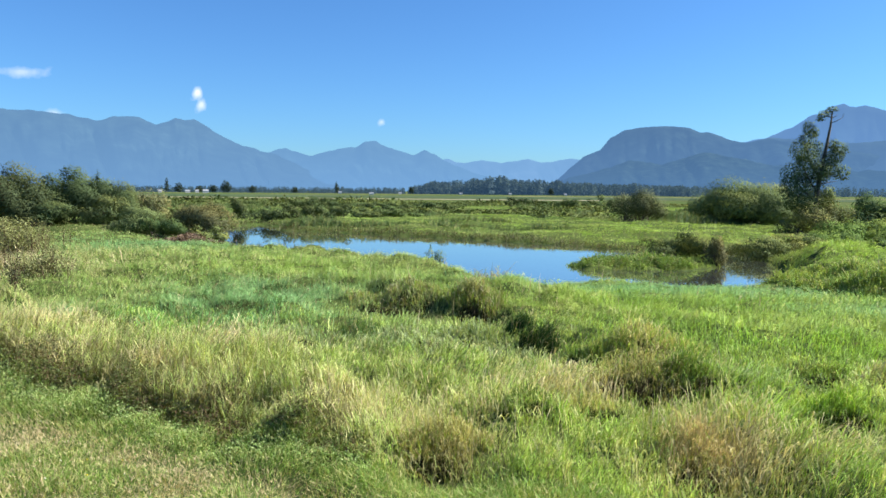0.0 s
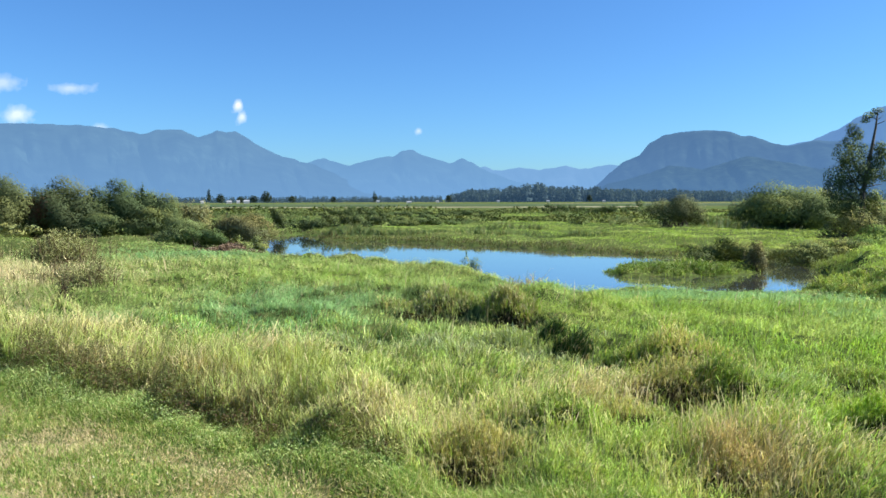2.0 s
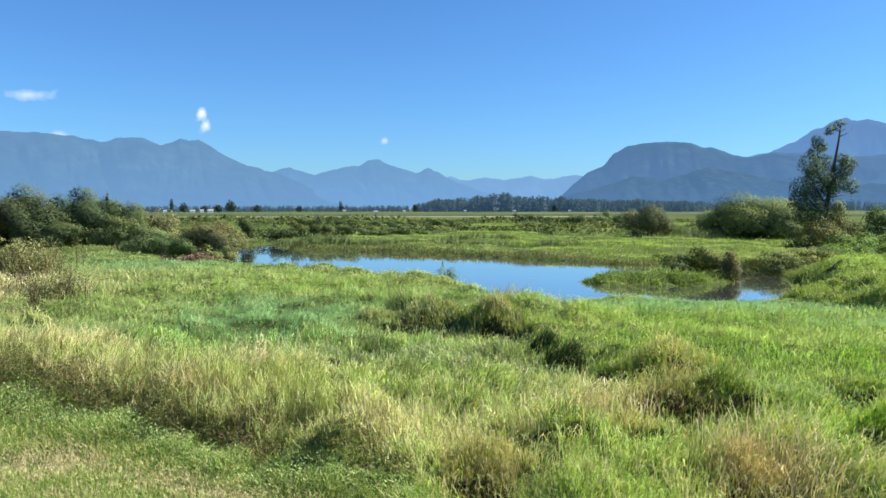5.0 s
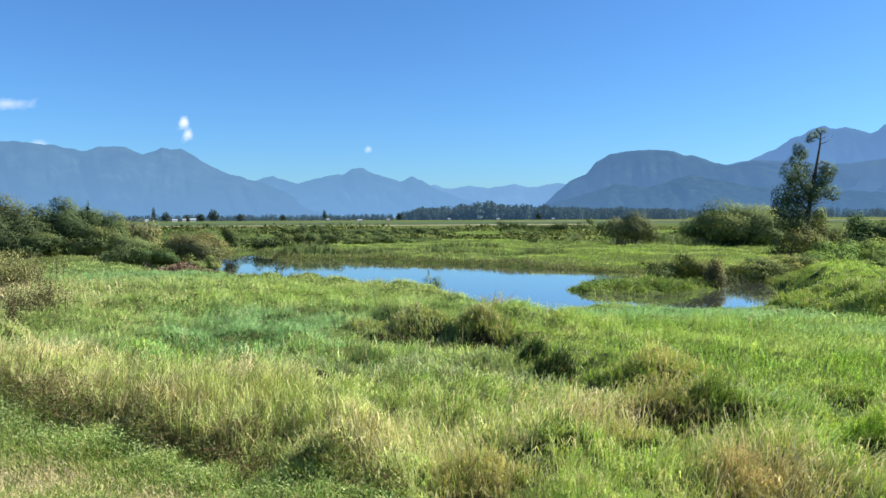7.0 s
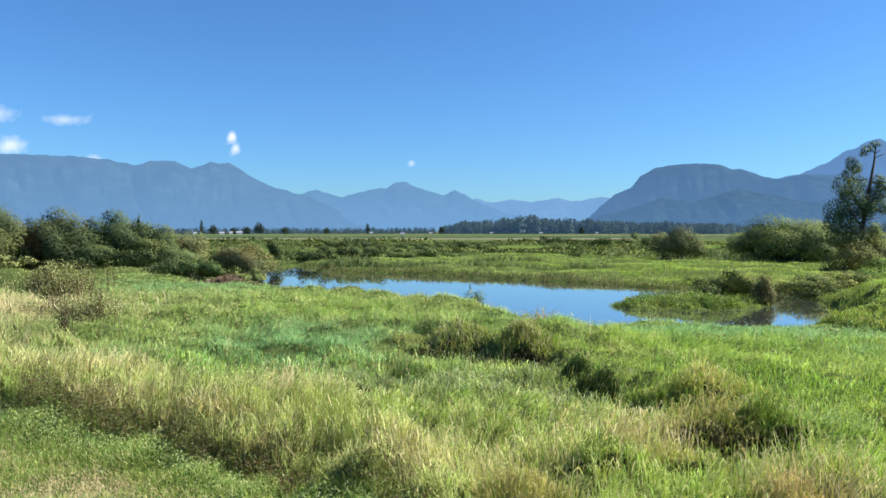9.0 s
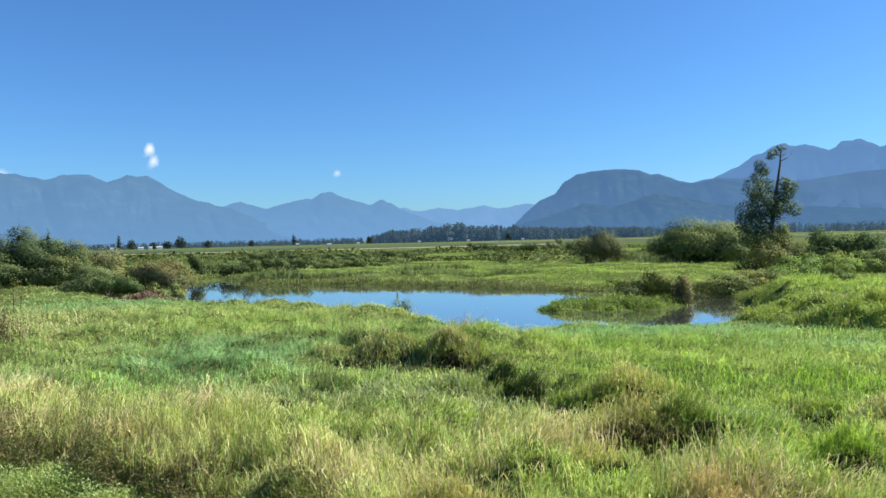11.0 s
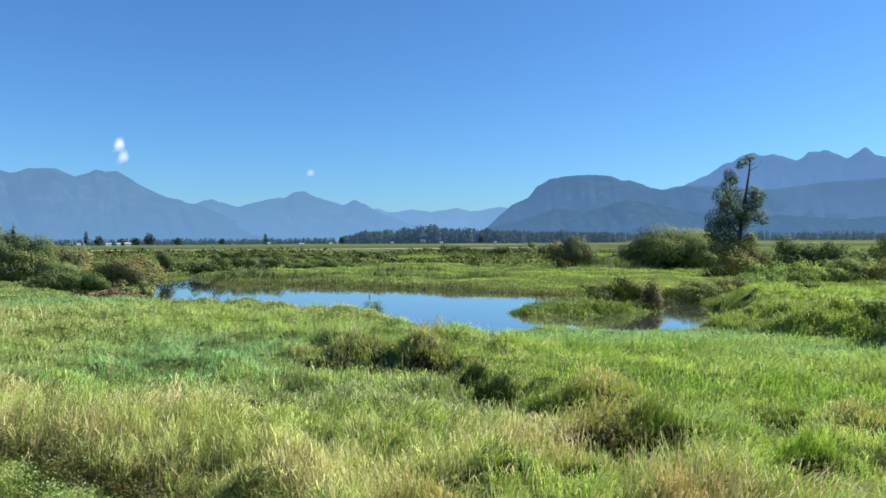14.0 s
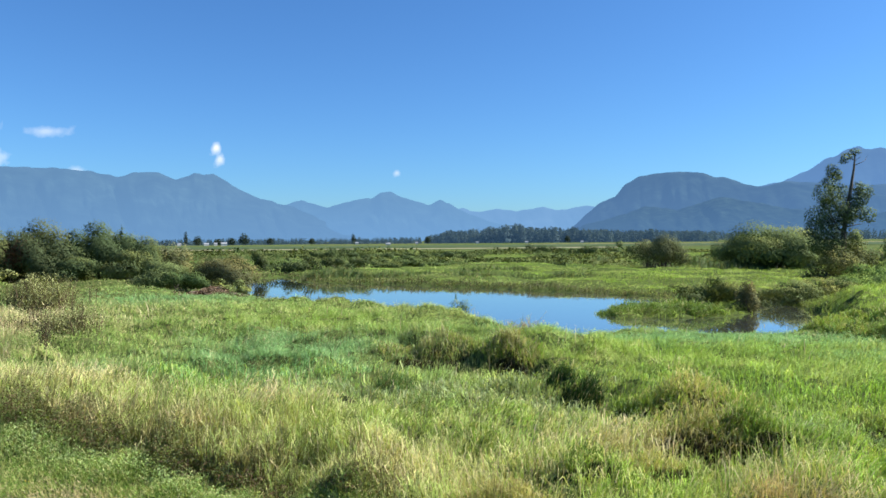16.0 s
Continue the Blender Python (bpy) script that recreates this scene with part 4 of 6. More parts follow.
def tree(label, x, y, trunk, branches, lobes, tone, leaf, seed, density=14.0, name="tree", bare=()):
    rng = np.random.RandomState(seed)
    z0 = float(land(np.array([x]), np.array([y]))[0]) - 0.1
    ob = base(name, x, y, z0, label, "tree")
    pts = np.array([p[:3] for p in trunk])
    part("trunk", limbs_mesh("trunk", [(pts, np.array([p[3] for p in trunk]))], BARK), ob, "dark rough bark, leaning")
    limbs = []
    for f, (bx, by, bz), r in branches:
        i = f * (len(pts) - 1)
        a = pts[int(i)] + (pts[min(int(i) + 1, len(pts) - 1)] - pts[int(i)]) * (i - int(i))
        limbs.append(limb(a, (bx, by, bz), r, 0.012, rng))
    for i, q in enumerate(limbs):
        part("limb", limbs_mesh("limb", [q], BARK), ob)
    for a, b, r in bare:
        part("dead_branch", limbs_mesh("dead_branch", [limb(a, b, r, 0.01, rng, 0.2)], BARK), ob, "bare dead branch")
    lobes = [(0.82 * a, b, c, 0.9 * d, e, f) for a, b, c, d, e, f in lobes]
    P, N, K = crown_points(rng, lobes, density)
    n = len(P)
    hue = rng.rand(len(lobes), 1)
    col = (np.asarray(tone) * 1.35 * (0.7 + 0.6 * hue) * np.where(hue > 0.6, np.array([[1.22, 1.08, 0.85]]), 1.0))[K] * (0.75 + 0.5 * rng.rand(n))[:, None]
    nn = N / np.linalg.norm(N, axis=1, keepdims=True) + 0.5 * rng.randn(n, 3) + np.array((0, 0, 0.3))
    part("crown", leaf_cloud("crown", P, nn, leaf, rng, col, BUSH, lie=N / np.linalg.norm(N, axis=1, keepdims=True)), ob, "loose gaps between leafy clumps")
    return ob


def tussock(label, x, y, r, h, tone, n, seed, lean=0.7, wide=0.0, name="grass_tussock", mat=None, wind=(0.15, -0.1)):
    """A dense clump of arching blades springing from one crown."""
    rng = np.random.RandomState(seed)
    a, f = rng.rand(n) * 2 * np.pi, np.sqrt(rng.rand(n))
    ragged = 0.55 + 0.9 * vnoise(np.cos(a) * 1.4 + seed, np.sin(a) * 1.4, seed)
    px, py = f * np.cos(a) * r * ragged * 1.25, f * np.sin(a) * r * ragged
    z0 = land(np.array([x]), np.array([y]))[0]
    zz = land(x + px, y + py) - z0
    wide = wide or max(0.014, 0.0008 * math.hypot(x, y))
    tone = np.asarray(tone)
    col = tone * (0.6 + 0.8 * rng.rand(n))[:, None]
    dry, fresh = rng.rand(n) < 0.1, rng.rand(n) < (0.05 if lean < 0.3 else 0.3)
    col[fresh] = 0.4 * col[fresh] + 0.6 * meadow_colour(x + px, y + py, rng)[fresh]
    col[dry] = 0.5 * col[dry] + 0.5 * STRAW
    hh = h * (1 - 0.55 * f**2) * (0.3 + 0.85 * rng.rand(n)) * (0.6 + 0.8 * vnoise(px * 3 + seed, py * 3, seed))
    me = blades(name, px, py, hh, wide * (0.7 + 0.6 * rng.rand(n)), col, rng, mat or GRASS, lean, 2, wind, z=zz, leafy=0.35)
    ob = new(name, me)
    ob.location = (x, y, float(z0))
    return tagged(ob, label, "tussock", "tussocks in the meadow")


def heap(label, x, y, wide, deep, h, tone, n, seed):
    """A heap of lodged grass: dead stems below, near-black to paint the hollow's shade, live or bleached blades combed
    over its crown.
    """
    rng = np.random.RandomState(seed)
    z0 = float(land(np.array([x]), np.array([y]))[0])
    blade = max(0.013, 0.0011 * math.hypot(x, y))
    ob = base("grass_heap", x, y, z0, label, "tussock", "tussocks in the meadow")
    tone, h = np.asarray(tone), 0.82 * h
    for name, share, lab in (("thatch", 0.55, "dead stems darkened for hollow shade"), ("crown", 0.45, "")):
        m = int(1.25 * n * share)
        a, f = rng.rand(m) * 2 * np.pi, np.sqrt(rng.rand(m))
        rag = 0.6 + 0.9 * vnoise(np.cos(a) * 1.7 + seed, np.sin(a) * 1.7, seed)
        px, py = f * np.cos(a) * wide * rag, f * np.sin(a) * deep * rag
        tuft = rng.randint(0, 40, m)
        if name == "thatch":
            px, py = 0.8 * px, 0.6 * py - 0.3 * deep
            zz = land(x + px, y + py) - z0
            # near-black colours paint the deep shade under the overhanging blades
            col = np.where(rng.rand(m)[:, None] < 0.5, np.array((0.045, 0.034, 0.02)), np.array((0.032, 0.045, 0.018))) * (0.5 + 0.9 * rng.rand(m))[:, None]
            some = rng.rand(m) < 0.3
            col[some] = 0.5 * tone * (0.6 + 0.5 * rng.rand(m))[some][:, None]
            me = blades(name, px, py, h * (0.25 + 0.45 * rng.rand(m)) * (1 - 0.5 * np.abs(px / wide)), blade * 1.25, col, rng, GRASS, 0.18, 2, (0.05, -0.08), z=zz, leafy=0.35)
        else:
            px, py = 1.2 * px + 0.25 * wide * (rng.rand(40) - 0.5)[tuft], 1.0 * py + 0.75 * deep
            zz = land(x + px, y + py) - z0
            lift = h * (0.3 + 0.6 * rng.rand(m)) * np.clip(1 - (px / (1.5 * wide)) ** 2, 0, 1) * np.clip(1.2 - f, 0, 1)
            col = tone * ((0.75 + 0.5 * rng.rand(40))[tuft] * (0.75 + 0.5 * rng.rand(m)))[:, None]
            some = rng.rand(m) < 0.1 + 0.5 * f
            col[some] = meadow_colour(x + px, y + py, rng)[some]
            me = blades(name, px, py, h * (0.4 + 0.4 * rng.rand(m)) * (0.7 + 0.6 * rng.rand(40))[tuft], blade * (0.6 + 0.5 * rng.rand(m)), col, rng, GRASS, 0.45, 2, (-0.1, -0.55), z=zz + lift, leafy=0.3)
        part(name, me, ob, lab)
    return ob


def build_reed_belts():
    """Uneven belts of taller dark green reeds and rushes across the meadow beyond the pond."""
    rng = np.random.RandomState(24)
    X, Y, H = [], [], []
    for x0, x1, y0, slope, deep, h, n in ((-19, 60, 84, -0.1, 1.2, 1.0, 9000), (-40, 40, 93, 0.1, 1.6, 1.2, 9000), (-30, 75, 108, 0.0, 1.8, 1.3, 10000), (-60, 60, 121, 0.08, 2.2, 1.4, 10000),
                                          (-70, 80, 138, -0.04, 2.6, 1.5, 10000), (-80, 100, 162, 0.03, 3.0, 1.7, 10000)):
        x = x0 + (x1 - x0) * rng.rand(n)
        y = y0 + slope * x + 7 * (fbm(x / 14, x * 0 + y0, 5, 3) - 0.5) + deep * rng.randn(n)
        f = np.clip(3.2 * (fbm(x / 7, x * 0 + y0, 2, 3) - 0.36), 0, 1)
        ok = (rng.rand(n) < f) & (water_distance(x, y) > 0.5)
        X.append(x[ok])
        Y.append(y[ok])
        H.append((h * f * (0.5 + 0.6 * rng.rand(n)))[ok])
    x, y, h = np.concatenate(X), np.concatenate(Y), np.concatenate(H)
    col = np.where(rng.rand(len(x))[:, None] < 0.3, np.array((0.16, 0.18, 0.06)), np.array((0.09, 0.15, 0.045))) * (0.75 + 0.5 * rng.rand(len(x)))[:, None]
    me = blades("reed_belt", x, y, h, np.hypot(x, y) * 0.0016, col, rng, SWARD, 0.3, 1, leafy=0.4, lie=sward_lie(x, y))
    tagged(new("reed_belt", me), "dark green rush belts across the wet meadow", "reeds", kind="stuff")


def build_fringe():
    """Brown-green sedge standing along the far shores of the pond and the creek."""
    rng = np.random.RandomState(26)
    x, y = scatter(rng, 260000, 50, 105, -26, 50)
    d = water_distance(x, y)
    ok = (d > 0.05) & (d < 1.7 * (0.3 + 1.2 * fbm(x / 4, y / 4, 3, 2))) & (y > 52) & (x < 32)
    x, y, d = x[ok], y[ok], d[ok]
    h = (0.2 + 0.45 * fbm(x / 1.8, y / 1.8, 1, 3)) * (0.6 + 0.6 * rng.rand(len(x)))
    col = np.where(rng.rand(len(x))[:, None] < 0.5, np.array((0.145, 0.135, 0.07)), np.array((0.13, 0.17, 0.055))) * (0.7 + 0.6 * rng.rand(len(x)))[:, None]
    me = blades("sedge_fringe", x, y, h, np.hypot(x, y) * 0.0011, col, rng, GRASS, 0.3, 1, leafy=0.4, lie=sward_lie(x, y))
    tagged(new("sedge_fringe", me), "brown-green sedge along the far shore", "reeds", kind="stuff")


def build_far_scrub():
    """Low dark scrub and rank weeds in uneven belts across the plain beyond the pond."""
    rng = np.random.RandomState(27)
    n = 9000
    y = 105 * (262 / 105) ** rng.rand(n)
    x = y * (-0.72 + 1.7 * rng.rand(n))
    belt = fbm(x / (0.3 * y), np.log(y) * 8.0, 5, 4)
    want = 0.6 - 0.085 * step01(y, 140, 175) * (1 - step01(y, 215, 255))
    ok = (belt > want) & (water_distance(x, y) > 2.0)
    x, y, belt = x[ok], y[ok], belt[ok]
    m, per = len(x), 46
    h = (0.4 + 4.5 * np.clip(belt - want[ok], 0, 0.3)) * (0.6 + 0.7 * rng.rand(m)) * (0.75 + 0.0025 * y)
    r = (0.019 * y) * (0.7 + 0.6 * rng.rand(m))
    g = np.repeat(np.arange(m), per)
    q = rng.randn(m * per, 3)
    q /= np.linalg.norm(q, axis=1, keepdims=True)
    q *= (0.55 + 0.45 * rng.rand(m * per))[:, None]
    P = np.stack([x[g] + r[g] * q[:, 0], y[g] + 0.7 * r[g] * q[:, 1], land(x, y)[g] + h[g] * np.abs(q[:, 2])], -1)
    tone = np.where(rng.rand(m)[:, None] < 0.55, np.array((0.105, 0.145, 0.05)), np.array((0.145, 0.175, 0.06))) * (0.8 + 0.4 * rng.rand(m))[:, None]
    N = q + np.array((0, 0, 0.35))
    me = leaf_cloud("scrub_leaves", P, N + 0.3 * rng.randn(m * per, 3), 0.0016 * y[g], rng, tone[g] * (0.75 + 0.5 * rng.rand(m * per))[:, None], BUSH, 0.7,
                    lie=N / np.linalg.norm(N, axis=1, keepdims=True))
    tagged(new("far_scrub", me), "low dark scrub in belts across the plain", "scrub", kind="stuff")


build_meadow()
build_reed_belts()
build_fringe()
build_far_scrub()
build_stand()
build_seed_heads()
build_track()

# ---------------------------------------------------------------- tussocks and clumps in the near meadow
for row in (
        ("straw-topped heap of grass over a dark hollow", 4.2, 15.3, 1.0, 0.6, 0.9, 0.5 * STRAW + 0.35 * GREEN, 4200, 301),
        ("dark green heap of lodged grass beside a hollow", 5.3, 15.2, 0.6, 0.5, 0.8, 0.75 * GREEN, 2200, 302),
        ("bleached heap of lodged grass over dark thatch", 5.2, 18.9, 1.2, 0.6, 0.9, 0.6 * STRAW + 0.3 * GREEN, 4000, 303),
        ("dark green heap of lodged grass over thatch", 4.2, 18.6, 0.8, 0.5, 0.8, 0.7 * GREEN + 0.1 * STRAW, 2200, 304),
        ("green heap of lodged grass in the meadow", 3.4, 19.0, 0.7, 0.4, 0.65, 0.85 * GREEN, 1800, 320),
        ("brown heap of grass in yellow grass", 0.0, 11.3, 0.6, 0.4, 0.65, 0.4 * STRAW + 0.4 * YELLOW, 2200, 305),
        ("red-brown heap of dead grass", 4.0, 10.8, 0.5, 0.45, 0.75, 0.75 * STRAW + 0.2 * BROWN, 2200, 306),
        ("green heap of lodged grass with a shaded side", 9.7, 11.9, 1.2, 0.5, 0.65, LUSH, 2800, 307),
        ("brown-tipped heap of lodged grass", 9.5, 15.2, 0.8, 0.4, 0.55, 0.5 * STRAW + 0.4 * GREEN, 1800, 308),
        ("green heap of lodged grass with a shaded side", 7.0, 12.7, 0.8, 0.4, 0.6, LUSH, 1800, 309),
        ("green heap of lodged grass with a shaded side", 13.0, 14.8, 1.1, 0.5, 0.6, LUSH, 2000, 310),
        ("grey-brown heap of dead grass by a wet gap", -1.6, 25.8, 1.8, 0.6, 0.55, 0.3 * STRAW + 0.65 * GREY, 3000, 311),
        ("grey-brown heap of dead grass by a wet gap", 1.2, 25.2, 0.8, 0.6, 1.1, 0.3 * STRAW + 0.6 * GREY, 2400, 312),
        # these GREY crowns carry the sky's sheen on lodged grass as colour
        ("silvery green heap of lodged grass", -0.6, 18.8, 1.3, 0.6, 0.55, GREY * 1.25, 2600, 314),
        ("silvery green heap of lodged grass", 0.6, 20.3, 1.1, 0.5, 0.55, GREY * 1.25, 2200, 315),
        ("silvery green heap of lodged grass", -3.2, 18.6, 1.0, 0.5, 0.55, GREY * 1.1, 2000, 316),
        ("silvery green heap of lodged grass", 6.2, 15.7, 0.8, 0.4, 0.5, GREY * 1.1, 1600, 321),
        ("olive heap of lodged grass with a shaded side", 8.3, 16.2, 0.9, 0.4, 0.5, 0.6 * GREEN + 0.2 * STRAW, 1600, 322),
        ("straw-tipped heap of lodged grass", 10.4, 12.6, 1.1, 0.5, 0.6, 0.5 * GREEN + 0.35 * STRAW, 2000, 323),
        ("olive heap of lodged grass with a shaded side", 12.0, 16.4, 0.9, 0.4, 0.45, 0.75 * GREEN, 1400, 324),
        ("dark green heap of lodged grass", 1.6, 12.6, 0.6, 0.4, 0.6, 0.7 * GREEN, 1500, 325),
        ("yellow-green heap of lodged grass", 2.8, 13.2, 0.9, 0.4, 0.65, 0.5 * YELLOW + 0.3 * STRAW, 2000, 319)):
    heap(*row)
for row in (
        ("dark green sedge tussock beside a hollow", 2.7, 20.4, 0.38, 0.85, SEDGE * 0.6, 2400, 31, 0.22),
        ("upright green sedge tussock by the blue-green patch", -2.7, 21.4, 0.5, 0.7, SEDGE * 1.5, 1500, 33, 0.3),
        ("dark green sedge tussock beside a hollow", 2.3, 21.2, 0.3, 0.75, SEDGE * 0.8, 1200, 32, 0.22),
        ("yellow-green tussock overhanging the creek", 17.3, 36.4, 1.0, 0.7, 0.25 * YELLOW + 0.5 * LUSH, 2600, 54, 1.0),
        ("yellow-green tussock overhanging the creek", 16.8, 34.4, 1.0, 0.7, 0.25 * YELLOW + 0.5 * LUSH, 2600, 55, 1.0),
        ("yellow-green tussock overhanging the creek", 17.2, 32.8, 1.0, 0.7, 0.25 * YELLOW + 0.5 * LUSH, 2600, 56, 1.0),
        ("yellow-green tussock overhanging the creek", 18.2, 31.2, 1.0, 0.7, 0.25 * YELLOW + 0.5 * LUSH, 2600, 57, 1.0),
        ("yellow-green tussock overhanging the creek", 19.0, 29.8, 1.0, 0.7, 0.25 * YELLOW + 0.5 * LUSH, 2600, 58, 1.0),
        ("yellow-green tussock overhanging the creek", 18.6, 34.2, 1.0, 0.7, 0.25 * YELLOW + 0.5 * LUSH, 2600, 59, 1.0),
        ("yellow-green tussock overhanging the creek", 19.8, 32.0, 1.0, 0.7, 0.25 * YELLOW + 0.5 * LUSH, 2600, 60, 1.0),
        ("rounded green sedge tussock on the islet", 8.9, 46.6, 0.95, 0.5, 0.75 * GREEN, 1500, 64, 0.9),
        ("rounded green sedge tussock on the islet", 9.8, 45.6, 0.95, 0.6, 0.75 * GREEN, 1500, 65, 0.9),
        ("rounded green sedge tussock on the islet", 11.0, 45.4, 0.95, 0.7, 0.75 * GREEN, 1500, 66, 0.9),
        ("rounded green sedge tussock on the islet", 12.2, 45.3, 0.95, 0.65, 0.75 * GREEN, 1500, 67, 0.9),
        ("rounded green sedge tussock on the islet", 13.4, 45.4, 0.95, 0.7, 0.75 * GREEN, 1500, 68, 0.9),
        ("rounded green sedge tussock on the islet", 14.6, 45.6, 0.95, 0.6, 0.75 * GREEN, 1500, 69, 0.9),
        ("rounded green sedge tussock on the islet", 10.6, 47.2, 0.95, 0.7, 0.75 * GREEN, 1500, 70, 0.9),
        ("rounded green sedge tussock on the islet", 13.0, 47.2, 0.95, 0.75, 0.75 * GREEN, 1500, 71, 0.9),
        ("yellow-green grass tussock at the pond edge", 3.1, 34.6, 1.0, 1.0, 0.4 * STRAW + 0.3 * BROWN, 1500, 53)):
    tussock(*row)

# ---------------------------------------------------------------- trees and shrubs
WILLOW, DARK, RUST = (0.085, 0.115, 0.042), (0.04, 0.068, 0.025), (0.12, 0.07, 0.045)

tree("tall cottonwood with a leaning bare leader and ragged crown", 40.3, 80.0,
     [(0, 0, 0, 0.34), (0.1, 0, 2.0, 0.29), (0.15, 0.1, 4.2, 0.25), (0.45, 0.1, 6.4, 0.21), (0.85, 0, 9.0, 0.16), (1.2, 0, 11.2, 0.11), (1.35, 0, 12.9, 0.06)],
     [(0.25, (-2.4, 0.5, 6.0), 0.14), (0.35, (-2.0, -0.6, 8.6), 0.12), (0.3, (-3.4, 0, 4.6), 0.1), (0.45, (2.6, 0.3, 7.6), 0.11), (0.55, (3.1, -0.4, 8.4), 0.09),
      (0.4, (2.4, 0.5, 5.4), 0.09), (0.45, (-1.6, 0.2, 10.2), 0.1), (0.92, (0.5, 0.1, 12.4), 0.05), (0.92, (1.9, 0, 12.6), 0.04)],
     [(-2.4, 0, 4.2, 1.9, 1.7, 1.7), (-3.0, 0.3, 6.2, 1.4, 1.4, 1.4), (-1.6, -0.2, 6.8, 1.4, 1.6, 1.7), (-2.2, 0, 8.6, 1.3, 1.3, 1.4), (-1.3, 0.2, 9.9, 1.0, 1.1, 1.1),
      (-1.6, -0.3, 11.0, 0.7, 0.7, 0.8), (-0.6, 0.1, 10.6, 0.6, 0.6, 0.7), (-0.9, 0.4, 7.9, 1.2, 1.2, 1.4), (-2.9, 0.2, 4.9, 1.6, 1.4, 1.3), (-0.3, 0.3, 5.2, 1.2, 1.2, 1.2), (1.0, 0.6, 6.4, 1.0, 1.0, 1.2), (1.9, 0, 7.8, 1.0, 1.1, 1.0), (2.9, 0, 8.9, 0.9, 0.9, 0.8), (2.1, 0.2, 9.3, 0.7, 0.8, 0.6), (3.0, -0.3, 6.3, 0.9, 0.9, 0.9), (1.4, 0, 3.6, 1.1, 1.1, 0.9), (-2.2, 0, 3.0, 1.6, 1.4, 1.0),
      (1.3, 0.2, 7.6, 0.9, 1.0, 1.1), (1.7, -0.2, 6.6, 1.0, 1.0, 1.0), (0.1, -0.3, 6.4, 1.1, 1.1, 1.2), (2.5, 0, 8.2, 0.8, 0.9, 0.9), (1.6, 0.1, 4.2, 0.8, 0.9, 0.8), (0.1, 0.2, 8.8, 0.6, 0.7, 0.9), (0.6, 0, 12.5, 0.75, 0.7, 0.45), (1.5, 0, 13.0, 0.7, 0.6, 0.4), (0.2, 0, 12.0, 0.5, 0.5, 0.3), (-0.6, 0, 3.0, 1.5, 1.4, 1.2)],
     (0.088, 0.124, 0.058), 0.09, 61, 54.0, bare=[((1.25, 0, 11.6), (2.5, 0.1, 12.2), 0.05), ((2.5, 0.1, 12.2), (2.7, 0.1, 12.7), 0.025)])
tree("tree with a dense crown at the edge of the thicket", -52.5, 65.0,
     [(0, 0, 0, 0.28), (0.1, 0, 3, 0.22), (0, 0.1, 6, 0.15), (0.1, 0, 9.3, 0.06)],
     [(0.5, (-1.5, 0, 6.5), 0.09), (0.5, (1.4, 0.3, 6.8), 0.09), (0.7, (0.8, -0.5, 8.6), 0.07)],
     [(0, 0, 8.8, 1.6, 1.6, 1.3), (-1.3, 0.2, 7.0, 1.7, 1.6, 1.6), (1.2, -0.1, 6.8, 1.5, 1.5, 1.5), (0, 0, 5.2, 2.2, 2.0, 1.4)], (0.06, 0.09, 0.035), 0.17, 62, 15.0)

